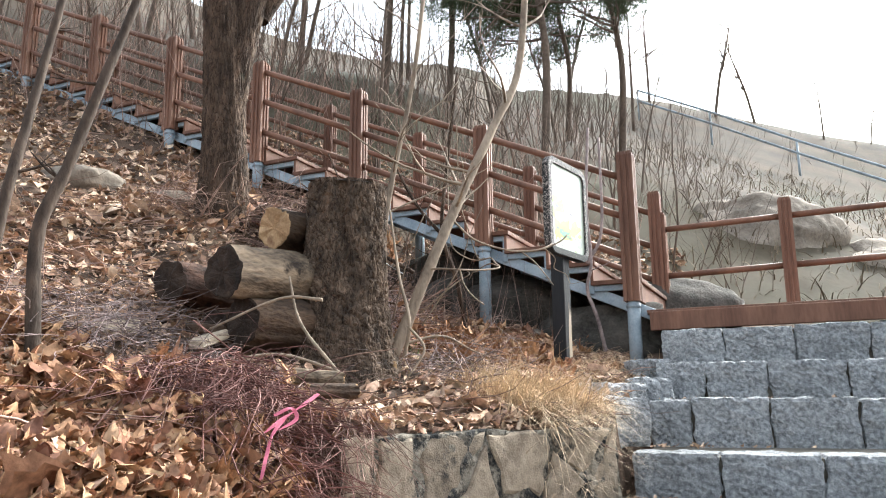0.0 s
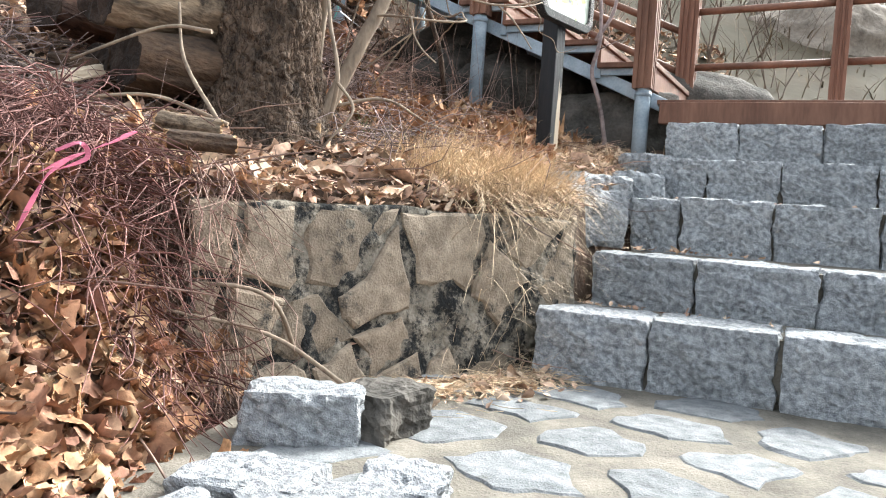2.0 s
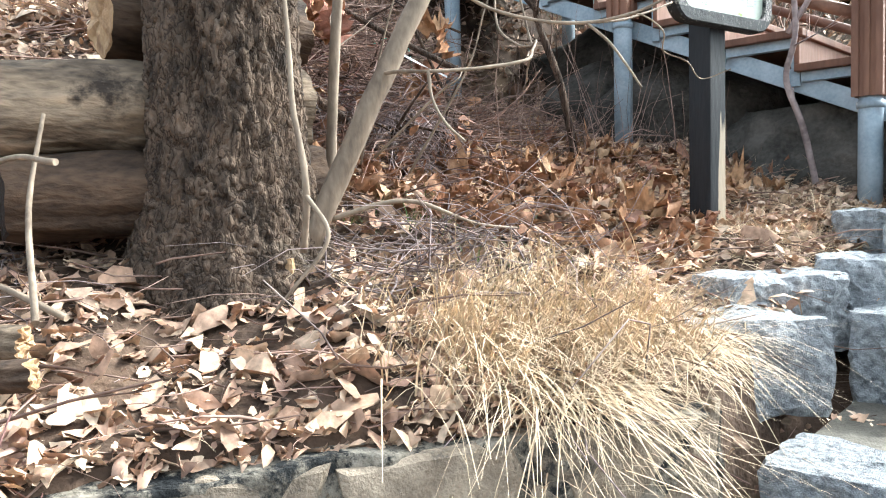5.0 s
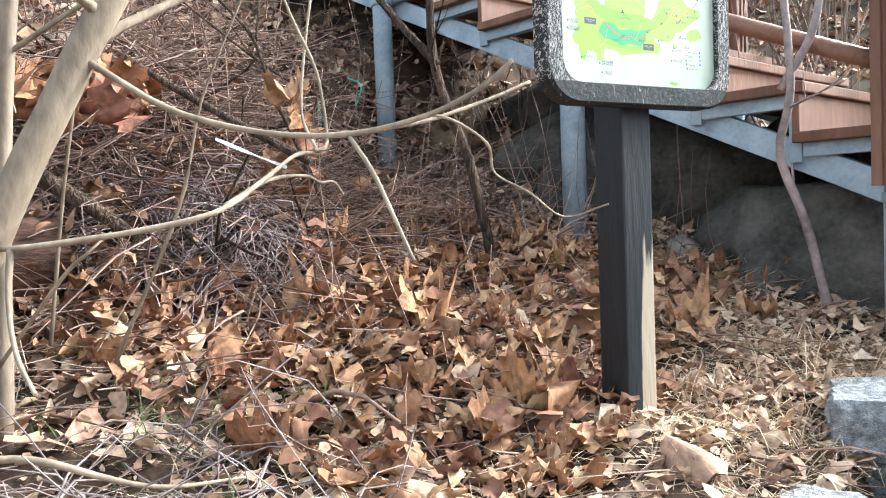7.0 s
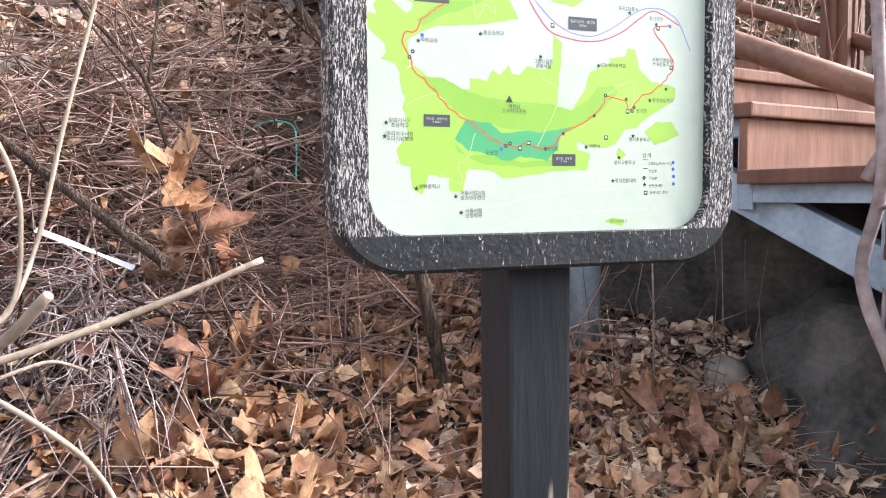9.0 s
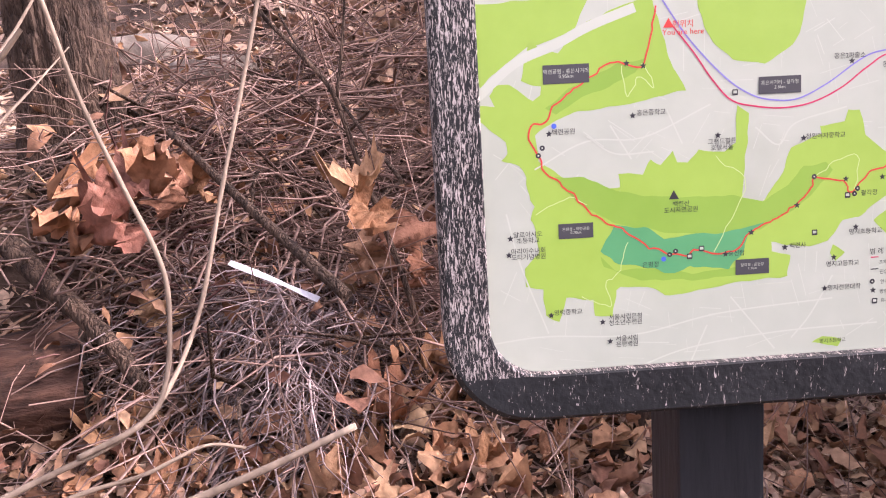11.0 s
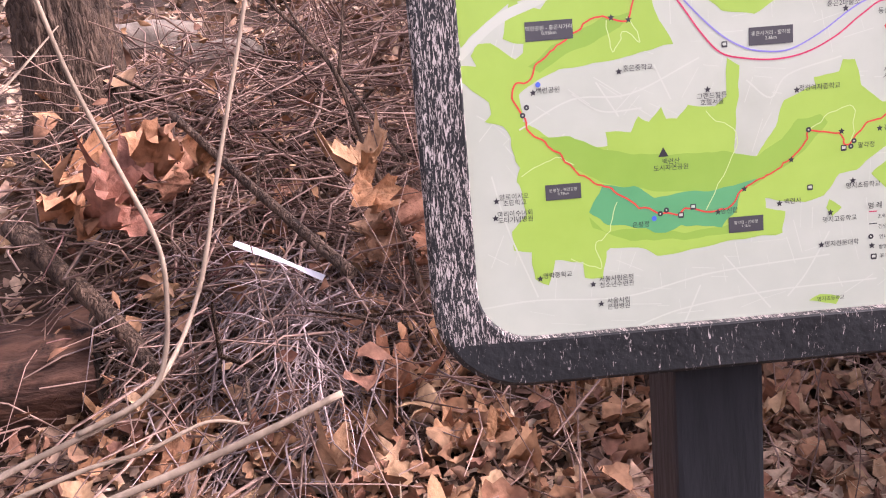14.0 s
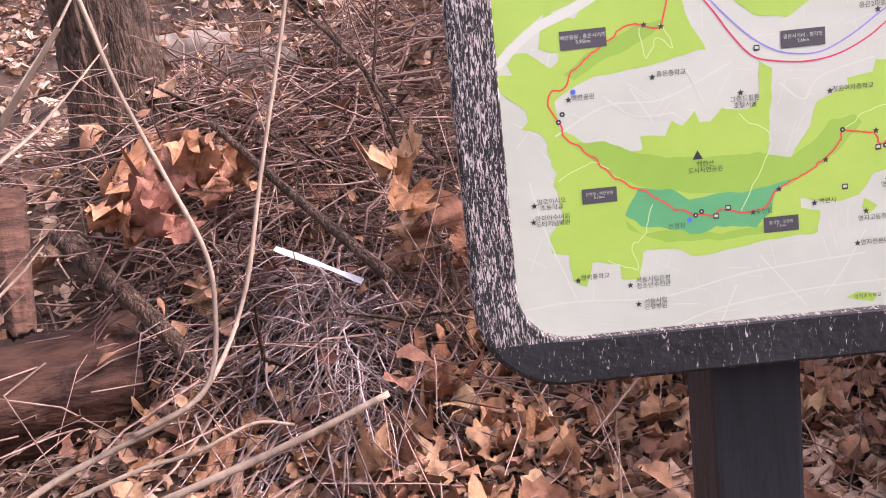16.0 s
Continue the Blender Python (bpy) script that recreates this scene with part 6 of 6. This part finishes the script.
twig_cloud("straw_litter", x, y, ground_z(x, y) + rng.uniform(0.01, 0.04, n), rng.uniform(0.04, 0.14, n), rng.uniform(0.0007, 0.0014, n), rng.uniform(0, 6.28, n), rng.normal(0.1, 0.25, n), rng, GRASS, "pale straw and needles behind the signboard", 0.1, "straw")
# needles and straw on the paving below the wall
n = 700
k = rng.uniform(0, 1, n)
x = 0.28 + 0.5 * k + np.abs(rng.normal(0, 0.12, n))
y = 3.3 + 0.6 * k - np.abs(rng.normal(0, 0.15, n))
twig_cloud("straw_litter", x, y, np.full(n, -0.292) + rng.uniform(0, 0.012, n), rng.uniform(0.04, 0.12, n), rng.uniform(0.0007, 0.0013, n), rng.uniform(0, 6.28, n), rng.normal(0, 0.08, n), rng, GRASS, "pale straw and needles on the paving", 0.1, "straw")


# ---- large curled leaves ----
def broad_leaf_mesh(seed):
    """A lobed, toothed, curled leaf about 1 m across before scaling."""
    rnd = random.Random(seed)
    n, vs, fs = 40, [], []
    lobes = (0.0, 1.05, -1.05, 2.1, -2.1)
    curl, fold = rnd.uniform(0.4, 1.4), rnd.uniform(-0.7, 0.8)
    for ring in (0.0, 0.3, 0.55, 0.8, 1.0):
        for k in range(n):
            w = 2 * math.pi * k / n
            near = min(abs((w - c + math.pi) % (2 * math.pi) - math.pi) for c in lobes)
            r = 0.58 - 0.2 * min(1, near / 0.5) + (0.03 if k % 2 else -0.015)
            if abs(w - math.pi) < 0.35:
                r *= 0.45
            r *= 0.85 + 0.25 * rnd.random() * (ring == 1.0) + 0.1
            px, py = r * ring * math.sin(w), r * ring * math.cos(w)
            d = math.hypot(px, py)
            pz = curl * d * d * (1 + 0.9 * math.sin(w * 2 + seed)) + fold * abs(px) + 0.55 * noise.noise(Vector((px * 3.5, py * 3.5, seed))) + 0.22 * noise.noise(Vector((px * 9, py * 9, seed)))
            vs.append((px, py, pz))
    for r in range(4):
        for k in range(n):
            j = (k + 1) % n
            fs.append((r * n + k, (r + 1) * n + k, (r + 1) * n + j, r * n + j))
    stalk, sf = tube_data([(0, -0.05, 0), (0.02, -0.3, 0.03), (0.06, -0.62, 0.08)], [0.016, 0.013, 0.01], 4)
    o = len(vs)
    vs += stalk
    fs += [tuple(i + o for i in f) for f in sf]
    me = bpy.data.meshes.new("broad_leaf")
    me.from_pydata(vs, [], fs)
    me.materials.append(BROADLEAF)
    me.shade_smooth()
    return me


LEAF_SHAPES = [broad_leaf_mesh(k) for k in range(7)]


def lay_leaf(rnd, x, y, size, lift=0.012, tilt=13, base=None, label="large curled brown fallen leaf"):
    ob = new("broad_leaf", rnd.choice(LEAF_SHAPES))
    z = (gz(x, y) if base is None else base) + lift
    ob.matrix_basis = pose(x, y, z, rnd.gauss(0, tilt), rnd.gauss(0, tilt), rnd.uniform(0, 360)) @ Matrix.Scale(size, 4)
    return tagged(ob, label, "leaf", "large fallen leaves")


def lay_leaves():
    rnd = random.Random(12)
    for x, y, s in ((-0.4, 6.15, 0.15), (-0.25, 6.06, 0.16), (-0.32, 5.42, 0.17), (0.05, 5.48, 0.16), (-0.3, 5.16, 0.15), (0.62, 6.26, 0.14), (0.78, 6.23, 0.15),
                    (0.67, 5.95, 0.13), (-0.68, 5.41, 0.15), (-0.43, 5.49, 0.17), (-0.48, 5.61, 0.16), (-0.82, 5.03, 0.15), (-0.27, 5.69, 0.16), (-0.23, 6.03, 0.14),
                    (-1.1, 5.32, 0.17), (0.45, 5.3, 0.15), (0.3, 5.6, 0.13), (0.62, 5.12, 0.16), (0.2, 5.2, 0.14)):
        lay_leaf(rnd, x, y, s, 0.02)
    for k in range(60):
        x, y = rnd.uniform(-0.9, 0.85), rnd.uniform(4.75, 6.6)
        if y < 5.2 and x > 0.7:
            continue
        lay_leaf(rnd, x, y, rnd.uniform(0.07, 0.14), 0.014)
    # resting on the brushwood
    for x, y, z, s in ((-1.2, 5.0, 1.52, 0.2), (-1.26, 5.12, 1.55, 0.19), (-1.35, 5.2, 1.58, 0.17), (-0.72, 5.75, 1.36, 0.16), (-0.78, 5.72, 1.32, 0.15), (-0.7, 5.85, 1.28, 0.13), (-1.0, 5.15, 1.2, 0.13),
                       (-0.838, 4.973, 1.488, 0.17), (-0.831, 5.028, 1.466, 0.16), (-0.926, 5.105, 1.517, 0.15), (-0.967, 5.176, 1.553, 0.16), (-1.003, 5.258, 1.598, 0.17), (-0.989, 5.322, 1.567, 0.15), (-0.901, 5.25, 1.53, 0.14), (-0.577, 5.609, 1.533, 0.15), (-0.564, 5.626, 1.459, 0.13)):
        lay_leaf(rnd, x, y, s, 0, 40, z, "large curled brown leaf caught on brushwood")
    # the deep drift of leaves on the lower bank
    for k in range(110):
        x, y = rnd.uniform(-1.4, 0.24), rnd.uniform(1.4, 2.6)
        if x > float(np.interp(y, BANK_Y, BANK_X)) + 0.15:
            continue
        lay_leaf(rnd, x, y, rnd.uniform(0.05, 0.095), 0.035, 26, None, "large tan leaf in the drift on the bank")
    for k in range(60):
        x, y = rnd.uniform(-0.95, -0.02), rnd.uniform(2.5, 3.1)
        lay_leaf(rnd, x, y, rnd.uniform(0.045, 0.1), rnd.uniform(0.03, 0.14), 60, None, "dead leaf hanging on the bank")


lay_leaves()


# ---- ribbon, cord and plastic strip ----
def ribbon(name, points, width, material, label, category):
    pts = bend(points, 6)
    vs, fs = [], []
    for i, p in enumerate(pts):
        d = (pts[min(i + 1, len(pts) - 1)] - pts[max(i - 1, 0)]).normalized()
        s = d.cross(Vector((0.5 * math.sin(i * 0.6), -0.6, 0.8))).normalized() * width / 2
        n = d.cross(s).normalized() * 0.0006
        vs += [tuple(p - s - n), tuple(p + s - n), tuple(p + s + n), tuple(p - s + n)]
    for i in range(len(pts) - 1):
        for k in range(4):
            j = (k + 1) % 4
            fs.append((4 * i + k, 4 * i + j, 4 * i + 4 + j, 4 * i + 4 + k))
    fs += [(3, 2, 1, 0), tuple(range(4 * len(pts) - 4, 4 * len(pts)))]
    return tagged(quick(name, vs, fs, material), label, category)


ribbon("pink_ribbon", [(-0.177, 2.687, 0.419), (-0.215, 2.611, 0.375), (-0.249, 2.545, 0.339), (-0.279, 2.479, 0.3)], 0.013, PINK, "faded pink vinyl ribbon on brushwood", "ribbon")
ribbon("pink_ribbon", [(-0.233, 2.531, 0.344), (-0.251, 2.472, 0.296), (-0.249, 2.424, 0.239), (-0.245, 2.374, 0.172)], 0.011, PINK, "faded pink vinyl ribbon hanging down the bank", "ribbon")
ribbon("pink_ribbon", [(-0.26, 2.503, 0.351), (-0.216, 2.529, 0.373), (-0.197, 2.529, 0.34), (-0.235, 2.483, 0.308)], 0.012, PINK, "knot of pink vinyl ribbon", "ribbon")
ribbon("plastic_strip", [(-0.574, 5.274, 1.384), (-0.511, 5.358, 1.338), (-0.435, 5.432, 1.293)], 0.016, TAGWHITE, "white plastic strip lying on brushwood", "plastic strip")


def cord(points, label):
    return tagged(tube("green_string", bend(points, 6), 0.0032, CORD, None, 6), label, "string")


cord([(-1.48, 6.42, 1.7), (-1.4, 6.5, 1.76), (-1.3, 6.55, 1.74), (-1.24, 6.52, 1.64), (-1.22, 6.5, 1.52)], "green plastic cord caught in brushwood")
cord([(-1.12, 6.6, 1.8), (-1.06, 6.62, 1.76), (-1.08, 6.6, 1.66)], "green plastic cord caught in brushwood")

# stout sticks lying in the brushwood
stem("fallen_branch", [(-1.002, 5.258, 1.701), (-0.777, 5.343, 1.547), (-0.558, 5.413, 1.416), (-0.367, 5.473, 1.305)], (0.01, 0.015), TREEBARK, "straight dead branch lying on brushwood", "fallen branches", "branch", seed=41)
stem("fallen_branch", [(-1.188, 4.839, 1.433), (-1.037, 4.922, 1.323), (-0.920, 4.990, 1.241), (-0.809, 5.047, 1.158), (-0.714, 5.079, 1.090)], (0.034, 0.018), TREEBARK, "broken dark branch beside the rotten log", "fallen branches", "branch", seed=42)
stem("dark_sapling", [(-0.538, 5.754, 0.807), (-0.567, 5.756, 1.146), (-0.675, 5.724, 1.428), (-0.737, 5.694, 1.586), (-0.774, 5.649, 1.778), (-0.839, 5.588, 1.891), (-0.929, 5.509, 2.027), (-1.008, 5.475, 2.219)], (0.009, 0.005), TREEBARK, "slender dark sapling beside the brushwood", "saplings", seed=43, twigs=3)
stem("dark_sapling", [(-0.771, 5.656, 1.756), (-0.782, 5.701, 1.993), (-0.793, 5.724, 2.276)], (0.005, 0.003), TREEBARK, "upright fork of the slender sapling", "saplings", seed=44)
stem("dark_sapling", [(-0.500, 5.701, 1.541), (-0.782, 5.724, 1.688), (-1.121, 5.701, 1.937), (-1.291, 5.701, 2.072)], (0.006, 0.004), TREEBARK, "slanting twig of the slender sapling", "saplings", seed=45)
for a, b, c, s in (((-0.3, 3.35, 0.52), (-0.52, 3.5, 0.75), (-0.62, 3.62, 0.98), 51), ((-0.3, 3.42, 0.52), (-0.55, 3.38, 0.6), (-0.75, 3.3, 0.58), 52), ((-0.42, 3.5, 0.85), (-0.62, 3.5, 0.86), (-0.9, 3.4, 0.72), 53),
                   ((0.08, 3.2, -0.2), (0.02, 3.05, 0.0), (-0.3, 2.95, 0.02), 54), ((0.3, 3.05, -0.25), (0.05, 3.05, -0.12), (-0.2, 2.9, -0.05), 55)):
    stem("dead_twig", [a, b, c], (0.008, 0.005), PALEBARK, "pale bent dead twig", "dead twigs", "twig", seed=s)


# ---- hilltop trees, pines and cable fence ----
for k, (x, y, h, r) in enumerate(((4.2, 27.5, 4.2, 0.09), (6.3, 27.0, 4.6, 0.1), (7.8, 27.6, 4.0, 0.09), (9.8, 27.0, 2.6, 0.06), (11.4, 27.4, 2.2, 0.05), (13.4, 27.0, 2.8, 0.06), (3.0, 22, 4.5, 0.08), (1.2, 25, 5, 0.1),
                                  (-1.0, 22, 5.5, 0.1), (-3.2, 20, 6, 0.1), (-5.5, 18, 6, 0.1), (-8, 17, 7, 0.12), (-4.2, 14, 6, 0.1), (-7, 13, 6.5, 0.1), (0.8, 17, 4, 0.06), (-2.0, 13.0, 5, 0.07), (2.0, 12.5, 3.0, 0.03), (0.3, 10.5, 3.6, 0.04), (-1.6, 9.6, 4, 0.05), (-3.4, 10.4, 4.5, 0.06), (-5, 9.8, 5, 0.08))):
    bare_tree("bare_tree", (x, y), h * 0.85, r * 0.5, 100 + k, "leafless tree on the hillside", (0.5 * math.sin(k * 2.1) * h * 0.45, 0.2), 13, group="bare hillside trees")


def pine(place, height, radius, seed, crown_from=0.45):
    rnd = random.Random(seed)
    x, y = place
    z = gz(x, y)
    t = holder("pine_tree", (x, y, z), "dark green pine with spreading needle clumps", "tree", "pines on the hill")
    trunk_mesh("trunk", [(0, 0, -0.2), (0.1, 0, height * 0.4), (-0.1, 0.1, height * 0.75), (0.1, 0.1, height)], [radius, radius * 0.8, radius * 0.6, radius * 0.25], FARBARK, t, 12, 0.04, seed)
    vs, fs, ends = [], [], []
    for i in range(13):
        h = rnd.uniform(crown_from, 1.0)
        a = rnd.uniform(0, 6.28)
        ends += limb(rnd, (0, 0, height * h), (math.cos(a), math.sin(a), 0.25), height * (0.42 - 0.22 * h), radius * 0.35, 2, vs, fs, 5, 0.0, 0.7, 3)
    quick("branchwork", vs, fs, FARBARK, t, smooth=True)
    v, f = [], []
    for e in ends:
        for _ in range(110):
            d = Vector((rnd.gauss(0, 1), rnd.gauss(0, 1), rnd.gauss(0.25, 0.7))).normalized()
            c = e + Vector((rnd.gauss(0, 0.24), rnd.gauss(0, 0.24), rnd.gauss(0, 0.11)))
            s = d.cross(Vector((0.3, 0.2, 0.9))).normalized() * 0.008
            o = len(v)
            v += [tuple(c - s), tuple(c + s), tuple(c + d * rnd.uniform(0.14, 0.3))]
            f.append((o, o + 1, o + 2))
    quick("needles", v, f, PINE, t)
    tagged(t.children[-1], kind="stuff")
    return t


pine((2.0, 15.2), 5.0, 0.08, 3, 0.42)
pine((1.0, 17.0), 4.4, 0.07, 4, 0.45)
pine((-1.6, 16.5), 5.5, 0.08, 6, 0.3)
pine((0.5, 12.6), 5.4, 0.08, 5, 0.4)
pine((-2.4, 13.5), 6.0, 0.08, 7, 0.3)
pine((-6.0, 15.5), 8.5, 0.14, 9, 0.35)


def make_cable_fence():
    cf = holder("handrail_fence", (8, 20, 6), "long grey handrail climbing the far hillside", "fence")
    o = Vector(cf.location)
    pts = [Vector((x, y, gz(x, y) + 1.0)) for x, y in ((3.4, 24.0), (5.2, 22.4), (7.0, 20.8), (8.8, 19.2), (10.6, 17.6), (12.4, 16.0))]
    for p in pts:
        tube("fence_post", [p - o - Vector((0, 0, 1.2)), p - o], 0.03, STEEL, cf, 8)
    for dz in (0.0, -0.35):
        tube("hand_rail", [p - o + Vector((0, 0, dz)) for p in pts], 0.035, STEEL, cf, 8)


make_cable_fence()


# bare thicket on the hillside behind the stairway
def make_thicket():
    rnd = random.Random(77)
    vs, fs = [], []
    for k in range(420):
        x, y = rnd.uniform(-9, 3.2), rnd.uniform(8.3, 21)
        if rnd.random() < 0.12:
            x, y = rnd.uniform(3, 13), rnd.uniform(17, 27)
        h = rnd.uniform(1.0, 2.6) * (0.5 if x > 3 else 1)
        limb(rnd, (x, y, gz(x, y) - 0.1), (rnd.uniform(-0.3, 0.3), rnd.uniform(-0.3, 0.3), 1), h, 0.008 if x > 2 else 0.015, 2, vs, fs, 4, 0.06, 0.8, 4)
    tagged(quick("hillside_thicket", vs, fs, FARBARK), "grey leafless thicket covering the hillside", "thicket", kind="stuff")


make_thicket()
